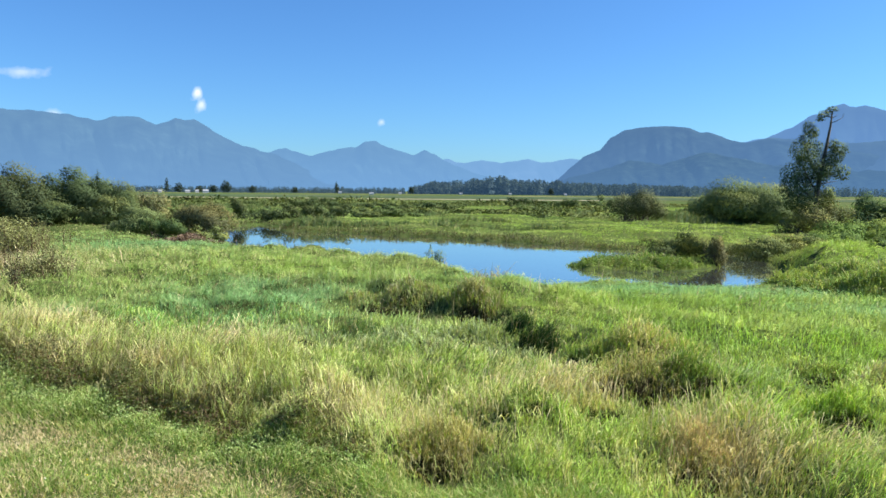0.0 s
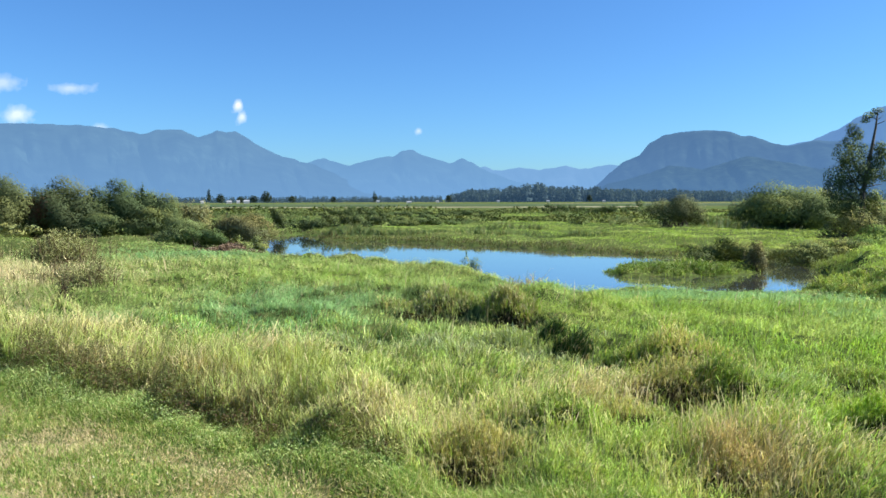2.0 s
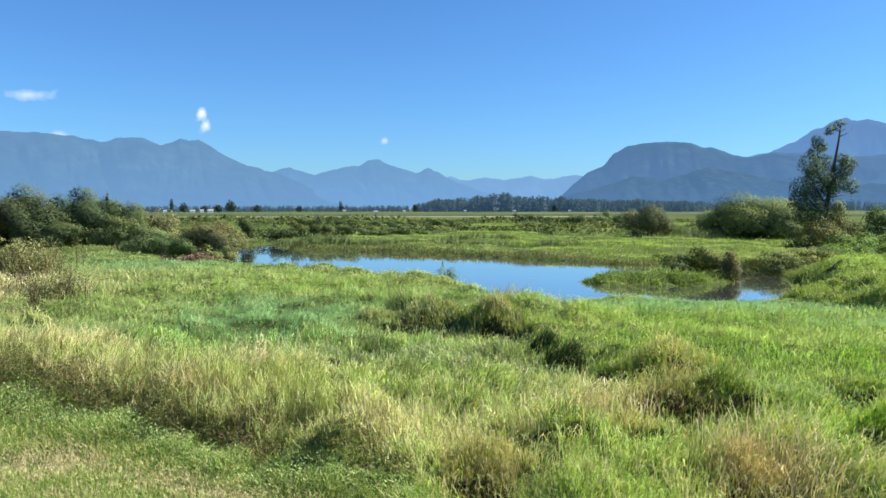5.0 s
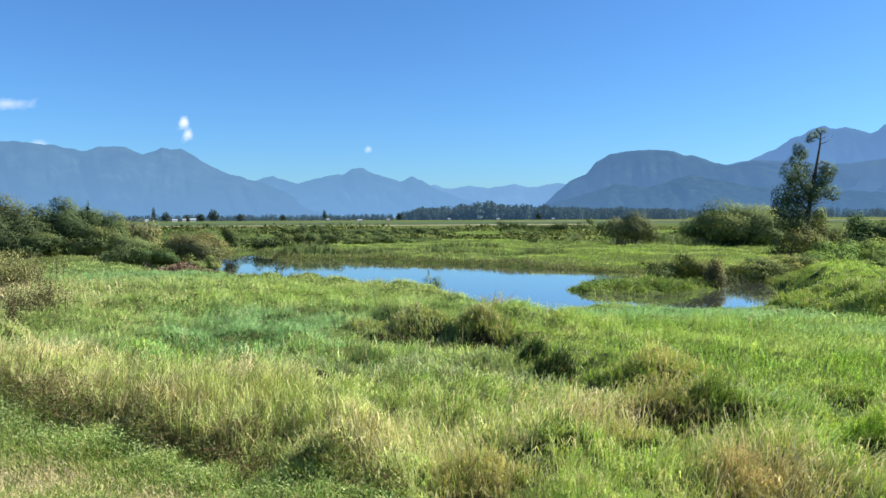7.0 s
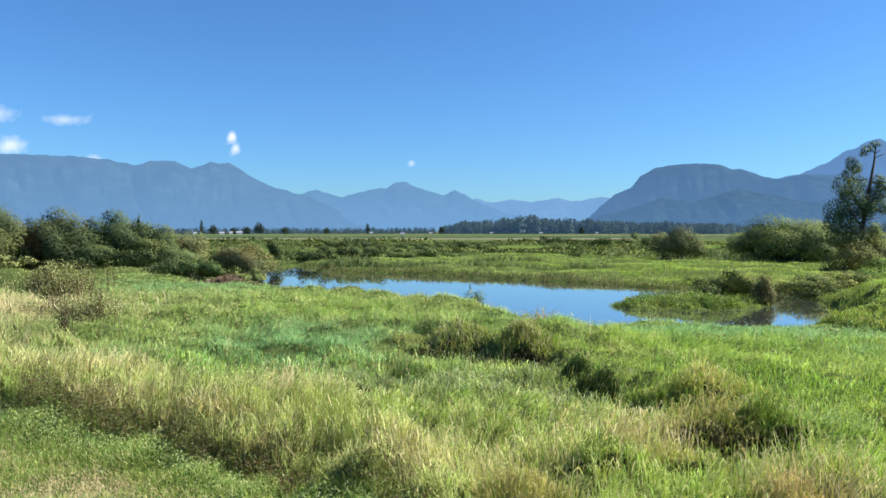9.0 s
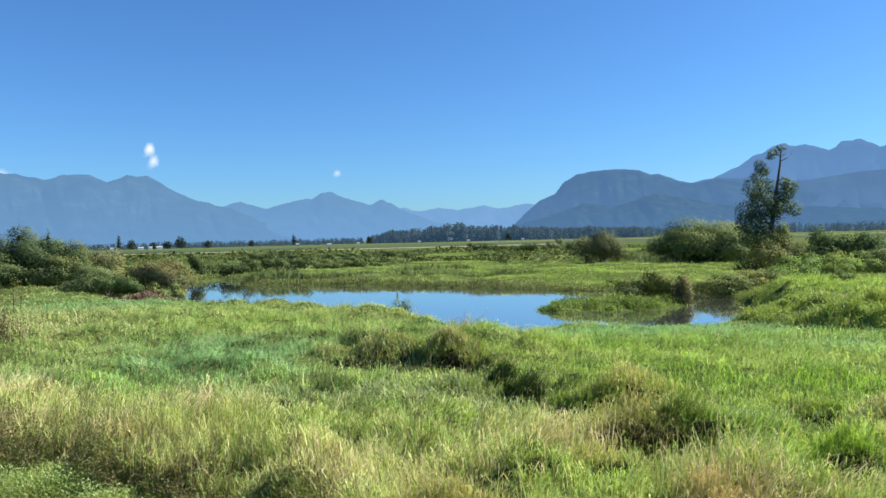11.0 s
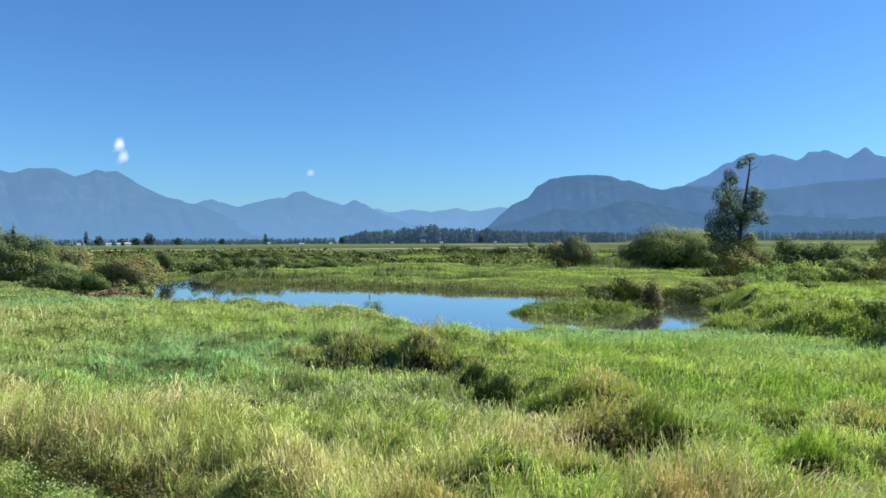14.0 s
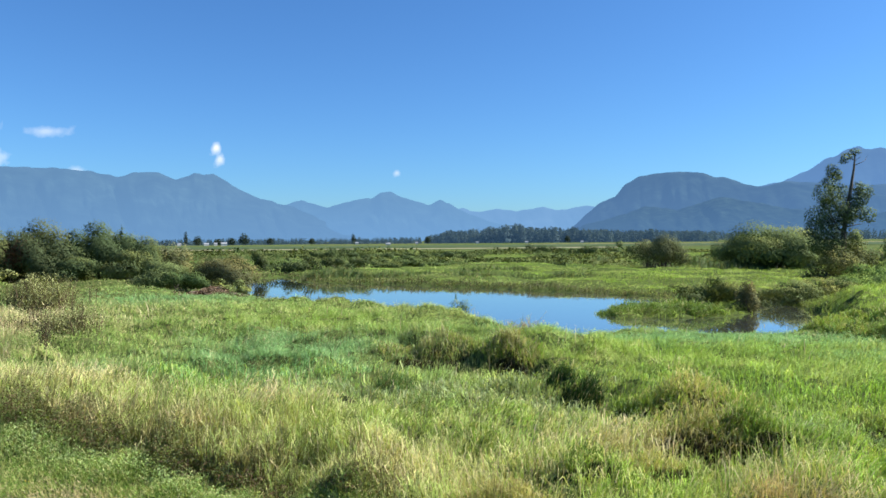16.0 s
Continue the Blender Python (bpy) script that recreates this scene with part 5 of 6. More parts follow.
for row, extra in (
        # beyond the creek
        (("large rounded willow bush at the meadow edge", 40.2, 97.0, 6.8, 4.8, 6.5, (0.074, 0.1, 0.038), 0.17, 71, 13.0, 28), dict(stems=12)),
        (("small thin-leaved bush standing in the meadow", 27.2, 101.5, 3.6, 2.8, 5.1, (0.055, 0.066, 0.032), 0.12, 72, 9.0, 16), dict(stems=16, open_base=0.12)),
        (("small thin-leaved bush standing in the meadow", 25.2, 103, 2.8, 2.2, 4.6, (0.058, 0.07, 0.034), 0.13, 73, 5.0, 10), dict(stems=10, open_base=0.2)),
        (("brownish sparse shrub under the cottonwood", 38.6, 78.2, 2.8, 2.2, 4.0, (0.065, 0.078, 0.034), 0.14, 74, 7.0, 14), dict(stems=12)),
        (("brownish sparse shrub under the cottonwood", 42.0, 80.5, 2.6, 2.0, 4.4, (0.06, 0.072, 0.03), 0.14, 75, 7.0, 12), dict(stems=10)),
        (("low dark green thicket beside the cottonwood", 43.6, 76.0, 3.4, 2.0, 5.3, DARK, 0.16, 76, 14.0, 14), dict()),
        (("low dark green thicket beside the cottonwood", 47.2, 74.4, 3.4, 2.0, 5.0, DARK, 0.16, 77, 14.0, 14), dict()),
        (("mid-green hedge-like shrub by the creek", 29.2, 58.6, 3.0, 1.7, 2.5, (0.08, 0.13, 0.03), 0.13, 278, 15.0, 14), dict()),
        (("mid-green hedge-like shrub by the creek", 32.6, 61.0, 3.2, 1.8, 2.9, (0.07, 0.115, 0.028), 0.13, 78, 15.0, 14), dict()),
        (("mid-green hedge-like shrub by the creek", 36.2, 63.2, 3.4, 1.8, 2.8, (0.085, 0.13, 0.03), 0.13, 79, 15.0, 14), dict()),
        (("dark leafy shrub low on the creek bank", 33.6, 60.0, 1.5, 1.2, 1.9, DARK, 0.12, 80, 16.0, 9), dict()),
        (("mid-green hedge-like shrub by the creek", 39.6, 64.2, 3.2, 1.7, 2.8, (0.085, 0.125, 0.032), 0.13, 279, 15.0, 14), dict()),
        (("yellow-brown hedge-like shrub by the creek", 42.8, 64.4, 3.0, 1.7, 2.7, (0.085, 0.11, 0.034), 0.13, 81, 13.0, 13), dict()),
        (("yellow-brown hedge-like shrub by the creek", 46.2, 63.8, 2.6, 1.6, 2.5, (0.1, 0.11, 0.04), 0.13, 82, 12.0, 10), dict()),
        (("dense round dark green bush", 53.2, 65.8, 3.5, 3.0, 4.6, (0.045, 0.08, 0.022), 0.13, 83, 20.0, 24), dict(stems=9)),
        (("grey-green willow bush behind the meadow", 75.0, 100.4, 4.6, 3.6, 5.9, WILLOW, 0.2, 84, 11.0, 16), dict()),
        (("grey-green willow bush behind the meadow", 69.5, 104, 3.0, 2.6, 4.4, (0.075, 0.105, 0.045), 0.2, 85, 11.0, 12), dict()),
        (("tall grey-green willow behind the round bush", 79.2, 89.4, 4.4, 4, 7.8, (0.055, 0.075, 0.033), 0.18, 86, 12.0, 18), dict()),
        (("tall grey-green willow behind the round bush", 75.4, 91.6, 3.4, 3, 6.2, (0.052, 0.072, 0.032), 0.18, 87, 12.0, 14), dict()),
        (("smooth light green mound of reedy growth", 58.4, 64.6, 3.0, 2.4, 3.0, (0.105, 0.155, 0.036), 0.12, 88, 17.0, 16), dict()),
        (("smooth light green mound of reedy growth", 61.6, 65.2, 2.4, 2.0, 2.2, (0.105, 0.15, 0.036), 0.12, 288, 17.0, 12), dict()),
        (("grey-green willow above the creek bend", 70.5, 79.0, 3.6, 3.0, 4.9, WILLOW, 0.17, 89, 13.0, 14), dict()),
        (("grey-green willow above the creek bend", 75.6, 78.0, 3.6, 3.0, 4.8, (0.075, 0.105, 0.045), 0.17, 289, 13.0, 14), dict()),
        (("dark shrub overhanging the creek bend", 73.4, 75.6, 2.8, 2.0, 3.0, DARK, 0.15, 90, 14.0, 12), dict()),
        (("tall willow above the creek bend", 88, 84, 5, 4, 8.2, (0.075, 0.1, 0.042), 0.2, 91, 12.0, 16), dict()),
        (("sparse brown-stemmed shrub with pale leaves", 20.4, 28.0, 1.3, 1.0, 1.5, (0.12, 0.15, 0.05), 0.075, 92, 13.0, 12), dict(stems=14)),
        (("sparse shrub with pinkish brown leaves", 21.9, 27.0, 0.9, 0.8, 1.3, (0.14, 0.125, 0.07), 0.075, 292, 13.0, 11), dict(stems=14)),
        (("olive weedy shrub on the raised bank", 21.4, 30.4, 1.6, 1.0, 0.9, (0.11, 0.16, 0.045), 0.075, 293, 14.0, 11), dict(stems=10)),
        (("dark green shrub at the foot of the bank", 24.2, 26.0, 1.5, 1.1, 1.4, (0.05, 0.085, 0.028), 0.08, 93, 18.0, 12), dict()),
        (("dark green shrub at the foot of the bank", 27.0, 25.6, 1.7, 1.2, 1.55, DARK, 0.08, 94, 18.0, 12), dict()),
        (("dark green shrub at the foot of the bank", 29.6, 24.8, 1.7, 1.2, 1.7, DARK, 0.085, 294, 18.0, 12), dict()),
        (("small dark weedy bush on the raised meadow", 26.0, 43.5, 0.9, 0.7, 1.1, (0.05, 0.08, 0.03), 0.085, 295, 15.0, 7), dict()),
        (("olive reedy growth along the creek", 22.8, 52.6, 2.4, 1.2, 1.9, (0.085, 0.11, 0.04), 0.09, 296, 16.0, 12), dict(stems=10)),
        (("olive reedy growth along the creek", 26.2, 54.8, 2.6, 1.2, 1.9, (0.09, 0.11, 0.042), 0.09, 297, 16.0, 12), dict(stems=10)),
        (("brown-green reedy growth along the creek", 19.4, 54.6, 2.0, 1.1, 1.5, (0.1, 0.11, 0.045), 0.09, 298, 15.0, 10), dict(stems=10)),
        (("brownish reedy bush on the islet's tip", 17.6, 47.2, 0.75, 0.8, 2.2, (0.08, 0.08, 0.038), 0.09, 96, 17.0, 10), dict(stems=14)),
        (("dark reedy bush on the islet", 15.8, 49.4, 2.5, 1.5, 2.0, (0.06, 0.08, 0.028), 0.09, 97, 17.0, 14), dict(stems=10)),
        # thicket on the far side of the pond
        (("tall mixed-leaf bush in the thicket", -53.5, 77.0, 5.8, 3.8, 8.2, (0.052, 0.068, 0.03), 0.15, 98, 16.0, 24), dict(stems=10)),
        (("grey-green bush at the thicket's front", -55.5, 72.0, 4.4, 2.8, 5.6, (0.075, 0.09, 0.042), 0.14, 99, 12.0, 14), dict()),
        (("dark bush with a rust-brown side", -46.4, 79.6, 4.2, 3.0, 7.0, (0.044, 0.059, 0.026), 0.15, 100, 16.0, 22), dict(spot=(-0.3, 0.45, RUST))),
        (("grey-green bush between taller ones in the thicket", -52.6, 83.0, 5.0, 2.8, 7.6, (0.053, 0.069, 0.03), 0.16, 299, 14.0, 16), dict()),
        (("dense green bush in the thicket", -41.8, 82.0, 4.2, 3.0, 6.5, (0.043, 0.063, 0.026), 0.15, 101, 16.0, 20), dict()),
        (("dense green bush with a sapling through it", -37.8, 83.2, 3.8, 2.8, 6.0, (0.043, 0.063, 0.026), 0.15, 102, 16.0, 18), dict(spires=1)),
        (("thin brownish shrub at the thicket's end", -34.6, 87.5, 2.8, 2.2, 4.9, (0.1, 0.105, 0.05), 0.16, 103, 9.0, 10), dict(stems=10)),
        (("low green shrub before the thicket", -41.0, 77.5, 3.6, 1.8, 3.4, (0.052, 0.074, 0.03), 0.14, 104, 13.0, 12), dict()),
        (("low green shrub before the thicket", -35.5, 78.0, 3.4, 1.8, 3.6, (0.056, 0.076, 0.031), 0.14, 105, 13.0, 12), dict()),
        (("grey-brown twiggy shrub by the pond", -22.8, 69.4, 3.2, 2.0, 3.9, (0.08, 0.085, 0.04), 0.12, 106, 12.0, 14), dict(stems=16)),
        (("low green shrub by the pond", -28.0, 69.5, 3.4, 2.0, 3.0, (0.08, 0.105, 0.04), 0.12, 107, 14.0, 12), dict()),
        (("dark hollow shrub by the driftwood", -25.4, 66.0, 2.4, 1.4, 2.3, DARK, 0.11, 108, 14.0, 9), dict()),
        (("light green shrub by the driftwood", -21.4, 66.9, 1.6, 1.2, 2.0, (0.1, 0.13, 0.045), 0.11, 109, 14.0, 9), dict()),
        (("small leafy sapling standing at the water's edge", -0.6, 50.2, 0.9, 0.7, 1.8, (0.07, 0.1, 0.04), 0.08, 114, 10.0, 6), dict(stems=7, spires=1))):
    shrub(*row, **extra)


def weed_clump(label, x, y, wide, deep, h, tone, n, seed):
    """Scattered upright weeds with thin brown stems and many small leaves."""
    rng = np.random.RandomState(seed)
    z0 = float(land(np.array([x]), np.array([y]))[0])
    ob = base("weed_clump", x, y, z0, label, "weeds", "weed clumps")
    m = max(20, n // 26)
    sx, sy = wide * 0.4 * rng.randn(m), deep * 0.4 * rng.randn(m)
    tall = 1.25 * h * (0.45 + 0.55 * rng.rand(m)) * np.exp(-0.25 * ((sx / wide) ** 2 + (sy / deep) ** 2))
    me = blades("stem", sx, sy, tall, np.full(m, 0.0008 * math.hypot(x, y)), np.repeat(np.array([[0.13, 0.09, 0.055]]), m, 0), rng, DRY, 0.15, 2, (0.03, 0), z=land(x + sx, y + sy) - z0, leafy=0.0)
    tagged(part("stem_tuft", me, ob), "thin brown upright stems", kind="stuff")
    g = rng.randint(0, m, n)
    f = rng.rand(n) ** 0.9
    P = np.stack([sx[g] + 0.13 * rng.randn(n), sy[g] + 0.16 * rng.randn(n), (land(x + sx, y + sy) - z0)[g] + tall[g] * f], -1)
    col = np.asarray(tone) * ((0.7 + 0.6 * rng.rand(m))[g] * (0.6 + 0.8 * rng.rand(n)))[:, None]
    part("leaves", leaf_cloud("leaves", P, rng.randn(n, 3) + np.array((0.3, 0, 0.8)), 0.0011 * math.hypot(x, y), rng, col, LEAF), ob)


for row in (("brown weeds standing in the pale grass", -26.6, 45.5, 2.8, 1.6, 1.9, (0.25, 0.265, 0.11), 9000, 401),
            ("brown weeds standing in the pale grass", -23.6, 41.0, 1.6, 1.2, 1.6, (0.24, 0.25, 0.105), 4600, 402),
            ("brown weeds standing in the pale grass", -30.5, 43.0, 2.4, 1.4, 1.3, (0.26, 0.24, 0.12), 3000, 403),
            ("dark weeds standing in the grass", -16.2, 29.6, 1.2, 0.9, 1.15, (0.24, 0.25, 0.11), 4200, 404),
            ("dark weeds standing in the grass", -17.8, 31.6, 1.2, 0.9, 0.9, (0.26, 0.27, 0.12), 2600, 405),
            ("dark slender weed in the grass", -15.2, 26.0, 0.3, 0.3, 1.3, (0.07, 0.075, 0.04), 700, 406),
            ("brown weeds among straw-coloured grass", -20.0, 33.5, 2.0, 1.2, 1.0, (0.28, 0.24, 0.13), 1400, 407)):
    weed_clump(*row)


def hedge(label, x0, y0, x1, y1, h, tone, seed, n):
    """A run of low scrub along a ditch, built as separate bushes."""
    rng = np.random.RandomState(seed)
    for i in range(n):
        f = (i + 0.5) / n
        x, y = x0 + (x1 - x0) * f + rng.randn() * 0.4, y0 + (y1 - y0) * f + rng.randn() * 0.6
        r = 0.85 * math.hypot(x1 - x0, y1 - y0) / n
        shrub(label, x, y, r * (0.9 + 0.4 * rng.rand()), 1.3, h * (0.75 + 0.5 * rng.rand()), np.asarray(tone) * (0.8 + 0.4 * rng.rand()), 0.17, seed + 200 + i, 9.0, 7,
              group="ditch scrub", stems=3)


hedge("low dark scrub along the far bank", -34, 98, -13, 101, 2.9, (0.042, 0.06, 0.025), 120, 10)
hedge("low dark scrub on a meadow ditch", -26, 131, -6, 124, 1.5, (0.065, 0.09, 0.032), 130, 9)
hedge("long low dark hedge on a meadow ditch", 18, 206, 55, 204, 3.6, (0.04, 0.062, 0.024), 140, 12)
hedge("low dark scrub across the far meadow", -30, 148, 2, 152, 2.2, (0.045, 0.066, 0.027), 145, 12)
hedge("low dark scrub across the far meadow", -20, 112, -4, 116, 1.5, (0.055, 0.08, 0.03), 146, 7)
hedge("low scrub on a meadow ditch", -70, 176, 4, 186, 2.0, (0.06, 0.085, 0.03), 150, 15)
hedge("reedy scrub on the cut bank", -52, 58.5, -37, 62.5, 1.1, (0.1, 0.12, 0.05), 160, 6)


# ---------------------------------------------------------------- driftwood by the pond
LOGWOOD = plain_material("weathered_wood", (0.30, 0.24, 0.19), 0.85, 0.4, 5.0)


def build_shore_debris():
    rng = np.random.RandomState(170)
    for i in range(9):
        x, y = -24.0 + 4.6 * i / 8 + 0.3 * rng.randn(), 63.4 + 0.9 * rng.randn() * 0.6
        z = max(float(land(np.array([x]), np.array([y]))[0]), WATER_Z) + 0.09
        ln, a = 0.9 + 1.8 * rng.rand(), rng.randn() * 0.35
        p, r = limb((-ln / 2 * math.cos(a), -ln / 2 * math.sin(a), 0), (ln / 2 * math.cos(a), ln / 2 * math.sin(a), 0.05 * rng.randn()), 0.11, 0.06, rng, 0.04)
        ob = new("log", limbs_mesh("log", [(p, r)], LOGWOOD))
        ob.location = (x, y, z)
        tagged(ob, "grey-brown driftwood log on the muddy shore", "log", "driftwood")
    n = 1400
    x, y = -21.8 + 1.1 * rng.randn(n), 63.8 + 0.9 * rng.randn(n)
    zz = np.maximum(land(x, y), WATER_Z) + 0.03 + (0.15 + 0.6 * np.exp(-((x + 21.9) / 1.0) ** 2)) * rng.rand(n)
    me = leaf_cloud("litter", np.stack([x, y, zz], -1), np.stack([rng.randn(n), rng.randn(n), 1.5 + 0 * x], -1), 0.13, rng,
                    np.array((0.19, 0.135, 0.09)) * (0.6 + 0.8 * rng.rand(n))[:, None], DRY)
    tagged(new("shore_litter", me), "red-brown dead plant litter on the shore", "litter", kind="stuff")


build_shore_debris()


def build_brush_pile():
    """A heap of crossed dead sticks washed up beside the logs."""
    rng = np.random.RandomState(171)
    x, y = -22.0, 64.0
    z = max(float(land(np.array([x]), np.array([y]))[0]), WATER_Z)
    ob = base("brush_pile", x, y, z, "heap of crossed dead brown sticks on the shore", "driftwood")
    for i in range(26):
        a, ln = rng.rand() * np.pi, 0.7 + 1.1 * rng.rand()
        cx, cy = 1.1 * rng.randn() * 0.6, 0.5 * rng.randn() * 0.6
        cz = 0.08 + 0.55 * rng.rand() * math.exp(-cx * cx)
        dx, dy, dz = 0.5 * ln * math.cos(a), 0.5 * ln * math.sin(a), 0.22 * rng.randn()
        part("stick", limbs_mesh("stick", [limb((cx - dx, cy - dy, max(0.02, cz - dz)), (cx + dx, cy + dy, max(0.02, cz + dz)), 0.035, 0.015, rng, 0.06)], LOGWOOD), ob)


build_brush_pile()


def build_puddle():
    """A small open pool in the wet gap between the grass heaps."""
    rng = np.random.RandomState(172)
    x, y = PUDDLE
    z = float(land(np.array([x]), np.array([y]))[0]) + 0.05
    bm = bmesh.new()
    ring = [bm.verts.new((x + 0.5 * math.cos(a) * (0.75 + 0.4 * rng.rand()), y + 0.55 * math.sin(a) * (0.75 + 0.4 * rng.rand()), z)) for a in np.linspace(0, 2 * np.pi, 22)[:-1]]
    bm.faces.new(ring)
    me = bpy.data.meshes.new("puddle")
    bm.to_mesh(me)
    me.materials.append(WATER)
    tagged(new("puddle", me), "small open pool between grass heaps", "water", kind="structure")


build_puddle()


def far_leaf_material(haze_glow, share):
    """Far foliage with the haze of a kilometre's distance mixed in as a bluish glow."""
    m = leaf_material("far_leaves_hazed", 0.3, 0.8, 0.0)
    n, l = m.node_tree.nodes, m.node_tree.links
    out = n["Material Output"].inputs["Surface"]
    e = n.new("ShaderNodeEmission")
    e.inputs["Color"].default_value = (*haze_glow, 1)
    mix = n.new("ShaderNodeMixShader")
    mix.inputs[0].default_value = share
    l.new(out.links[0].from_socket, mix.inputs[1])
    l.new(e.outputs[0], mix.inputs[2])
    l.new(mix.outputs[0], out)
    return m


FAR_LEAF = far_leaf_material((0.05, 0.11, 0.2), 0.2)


# ---------------------------------------------------------------- far plain: woods, farm trees, houses, track
def far_conifers(name, az0, az1, dist, n, hmin, hmax, tone, seed, label, shape=None, leafy=0.0, per=70):
    """A distant wood: tapering conifers and round-topped trees, each a loose body of foliage clumps, joined as one mass."""
    rng = np.random.RandomState(seed)
    az = az0 + (az1 - az0) * rng.rand(n)
    d = dist * (1 + 0.16 * rng.rand(n))
    k = np.array([shape(a) for a in az]) if shape else np.ones(n)
    h = (hmin + (hmax - hmin) * rng.rand(n) ** 1.2) * k * (0.75 + 0.5 * fbm(az * 1.6, az * 0, seed, 3))
    g = np.repeat(np.arange(n), per)
    f = rng.rand(n * per)
    round_top = (rng.rand(n) < leafy)[g]
    rad = np.where(round_top, 0.36 * np.sqrt(np.clip(1 - (1.15 * f - 0.15) ** 2, 0.03, 1)), 0.24 * (1 - f) ** 0.85 + 0.015)
    a = 2 * np.pi * rng.rand(n * per)
    q = rad * h[g] * np.sqrt(rng.rand(n * per))
    x0, y0 = d * np.sin(np.radians(az)), d * np.cos(np.radians(az))
    P = np.stack([x0[g] + q * np.cos(a), y0[g] + q * np.sin(a), f * h[g] * 0.97], -1)
    N = np.stack([np.cos(a), np.sin(a), 0.8 + 0 * a], -1) + 0.4 * rng.randn(n * per, 3)
    col = np.asarray(tone) * ((0.7 + 0.6 * rng.rand(n))[g] * (0.75 + 0.5 * rng.rand(n * per)))[:, None]
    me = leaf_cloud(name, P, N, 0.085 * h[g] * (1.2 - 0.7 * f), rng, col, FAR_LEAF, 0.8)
    return tagged(new(name, me), label, "wood", kind="stuff")


# bluish tones put more of the distance haze into the trees' colour
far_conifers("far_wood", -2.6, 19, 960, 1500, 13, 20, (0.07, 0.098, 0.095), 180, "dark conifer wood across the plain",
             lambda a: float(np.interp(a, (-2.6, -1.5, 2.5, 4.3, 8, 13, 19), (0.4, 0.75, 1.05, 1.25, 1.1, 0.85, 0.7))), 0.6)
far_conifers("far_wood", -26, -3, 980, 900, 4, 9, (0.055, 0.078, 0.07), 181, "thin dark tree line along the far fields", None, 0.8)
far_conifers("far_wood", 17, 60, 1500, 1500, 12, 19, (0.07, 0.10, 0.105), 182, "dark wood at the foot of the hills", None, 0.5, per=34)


def far_tree(az, d, h, r, kind_label, seed, tone=(0.04, 0.06, 0.045)):
    """A single farm tree far off: a short trunk and a ragged leafy crown."""
    rng = np.random.RandomState(seed)
    a = radians(az)
    ob = base("farm_tree", d * math.sin(a), d * math.cos(a), 0, kind_label, "tree", "far farm trees")
    part("trunk", limbs_mesh("trunk", [limb((0, 0, 0), (0, 0, h * 0.6), 0.3, 0.1, rng)], BARK), ob)
    L = [(0, 0, h * f, r * (1.15 - abs(f - 0.45)), r * (1.15 - abs(f - 0.45)), h * 0.2) for f in (0.25, 0.42, 0.6, 0.78)]
    P, N, K = crown_points(rng, L, 0.9)
    part("crown", leaf_cloud("crown", P, N / np.linalg.norm(N, axis=1, keepdims=True) + 0.6 * rng.randn(len(P), 3), 0.8, rng,
                             np.asarray(tone) * (0.6 + 0.8 * rng.rand(len(P)))[:, None], LEAF), ob)


for az, h, r, lab, seed in ((-20.45, 17, 2.2, "narrow dark poplar beside far farm houses", 190), (-19.6, 11.5, 4.5, "round dark farm tree", 191), (-16.3, 14, 5.5, "round dark farm tree", 192),
                            (-14.4, 9, 4, "round dark farm tree", 193), (-8.15, 14, 2.4, "narrow dark poplar on the plain", 194), (-2.45, 9.5, 3.4, "dark tree at the wood's end", 195),
                            (-17.2, 9, 3.5, "round dark farm tree", 196), (-11.3, 8, 3.5, "round dark farm tree", 197), (-18.2, 8, 4, "round dark farm tree", 198), (8.3, 9, 3.5, "round dark tree before the wood", 199)):
    far_tree(az, 920, h, r, lab, seed)

WALLS, ROOF = plain_material("white_siding", (0.5, 0.5, 0.48), 0.7, 0.08), plain_material("pale_roof", (0.3, 0.31, 0.33), 0.6, 0.15)


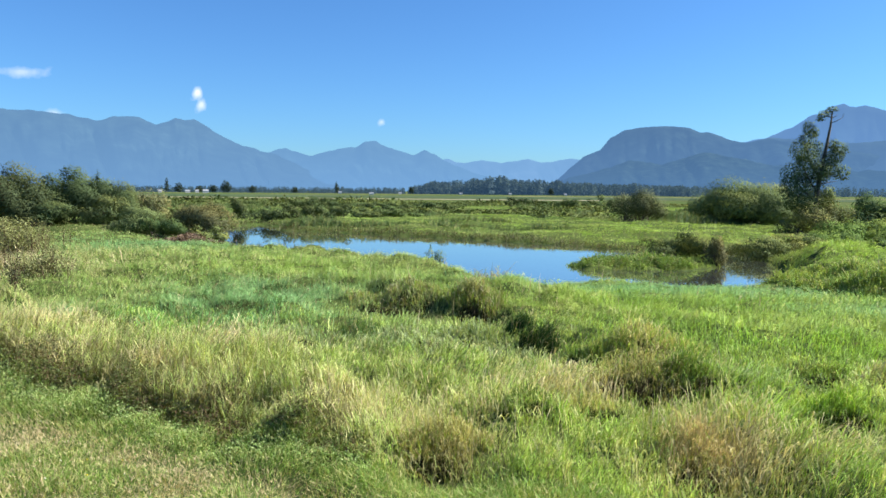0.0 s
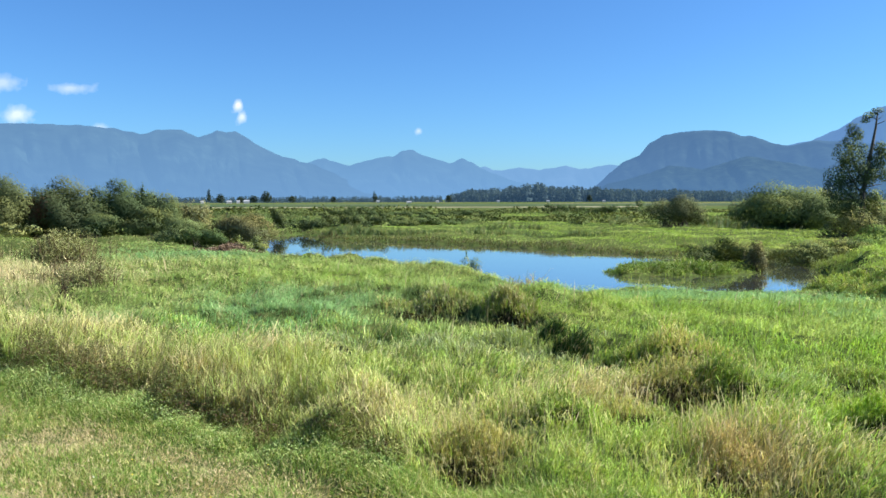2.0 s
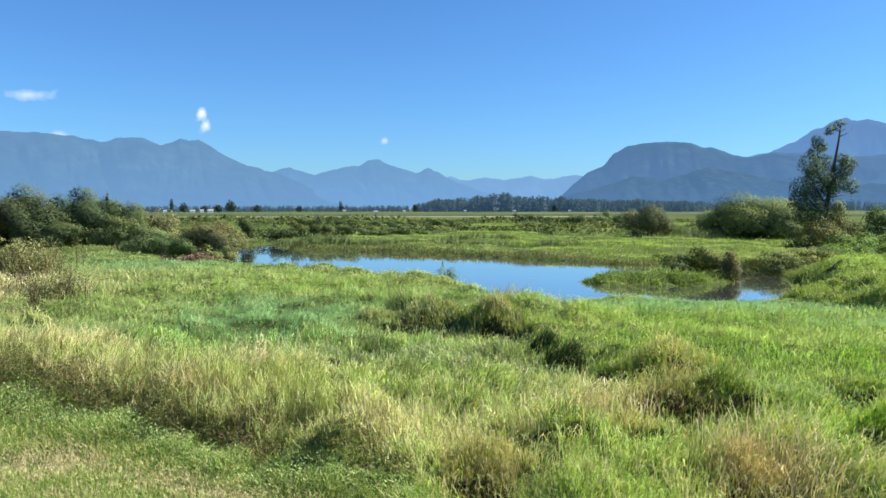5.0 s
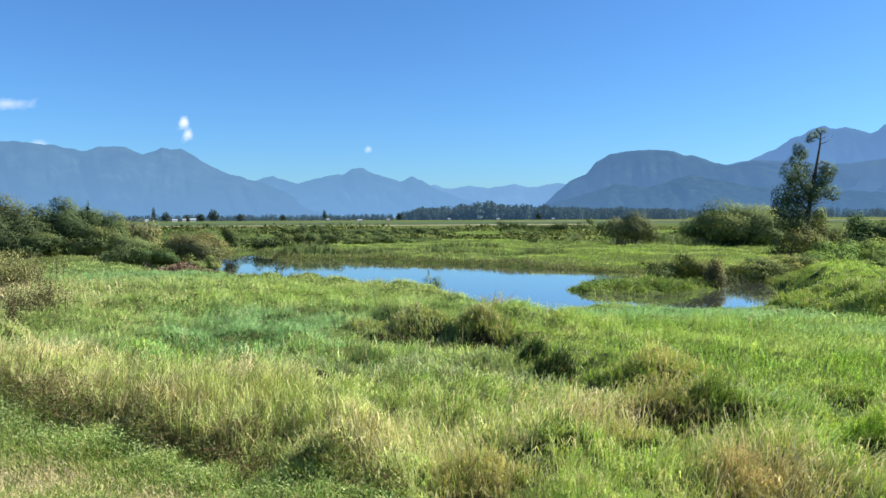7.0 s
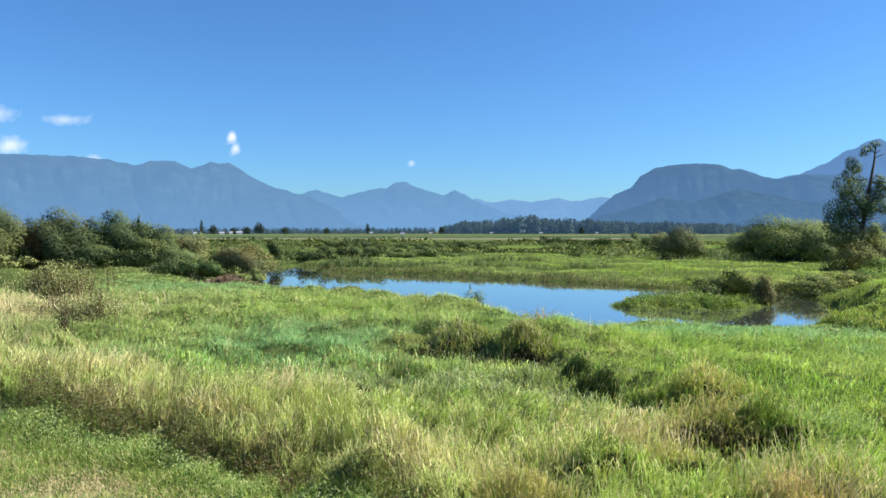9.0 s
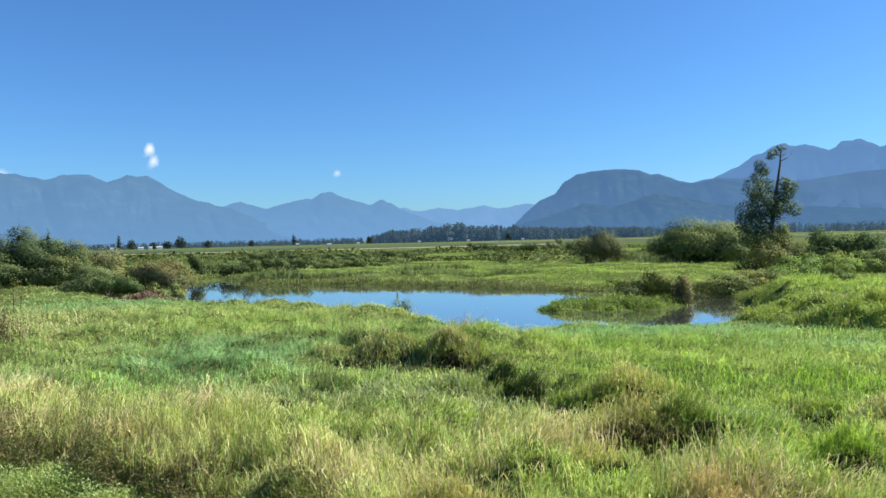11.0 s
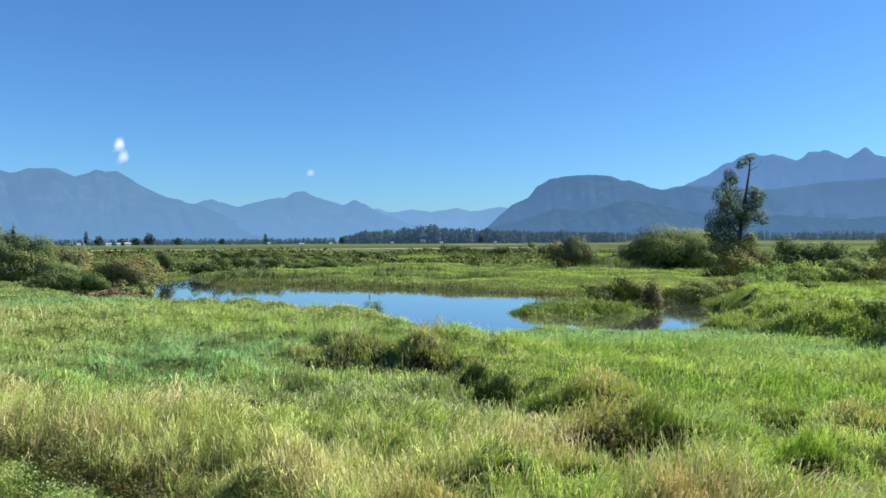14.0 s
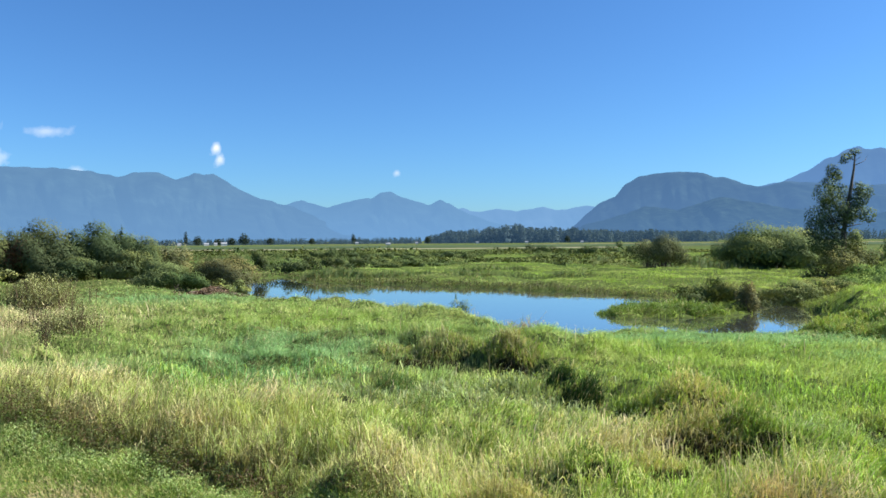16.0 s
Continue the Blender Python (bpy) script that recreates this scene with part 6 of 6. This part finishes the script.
def house(az, d, w, h, label):
    a = radians(az)
    ob = base("farm_house", d * math.sin(a), d * math.cos(a), 0, label, "house", "far farm houses")
    ob.rotation_euler = (0, 0, -a)
    bm = bmesh.new()
    bmesh.ops.create_cube(bm, size=1, matrix=Matrix.Translation((0, 0, h * 0.3)) @ Matrix.Diagonal((w, w * 0.6, h * 0.6, 1)))
    me = bpy.data.meshes.new("wall")
    bm.to_mesh(me)
    me.materials.append(WALLS)
    part("wall", me, ob)
    e, t = w * 0.54, h * 0.58
    v = [(-e, -w * 0.34, t), (e, -w * 0.34, t), (e, w * 0.34, t), (-e, w * 0.34, t), (-e * 0.94, 0, h), (e * 0.94, 0, h)]
    me = bpy.data.meshes.new("roof")
    me.from_pydata(v, [], [(0, 1, 5, 4), (2, 3, 4, 5), (0, 4, 3), (1, 2, 5), (0, 3, 2, 1)])
    me.materials.append(ROOF)
    part("roof", me, ob)


for az, d, w, h in ((-20.9, 850, 9, 5), (-19.0, 860, 13, 5), (-18.35, 855, 9, 5.5), (-17.75, 840, 14, 6), (-7.9, 860, 9, 4.5), (-5.5, 720, 11, 3.6),
                    (-3.3, 840, 8, 4), (1.4, 860, 8, 4), (5.2, 860, 9, 4), (9.4, 850, 8, 4)):
    house(az, d, w * 0.42, h * 0.62, "white farm house far across the fields")


def strip(name, y0, y1, az0, az1, col, label, z=0.06):
    """A long narrow strip of ground across the far plain."""
    m = plain_material(name, col, 0.95, 0.3, 0.05)
    a = np.radians(np.linspace(az0, az1, 60))
    wob = 4 * (vnoise(a * 40, a * 0, 2) - 0.5)
    lo, hi = y0 + wob, y1 + wob
    V = np.concatenate([np.stack([lo * np.tan(a), lo, 0 * a + z], -1), np.stack([hi * np.tan(a), hi, 0 * a + z], -1)])
    i = np.arange(59)
    F = np.stack([i, i + 1, i + 61, i + 60], -1)
    tagged(new(name, mesh_from(name, V, F, 4, [m])), label, name.replace("_", " "), kind="structure")


strip("farm_track", 366, 398, -30, 12, (0.3, 0.28, 0.17), "pale dry farm track across the plain")
strip("stubble_field", 640, 690, 5, 60, (0.24, 0.22, 0.10), "pale stubble field before the wood")
strip("crop_field", 430, 620, -40, 30, (0.05, 0.08, 0.03), "dark green crop field on the plain")
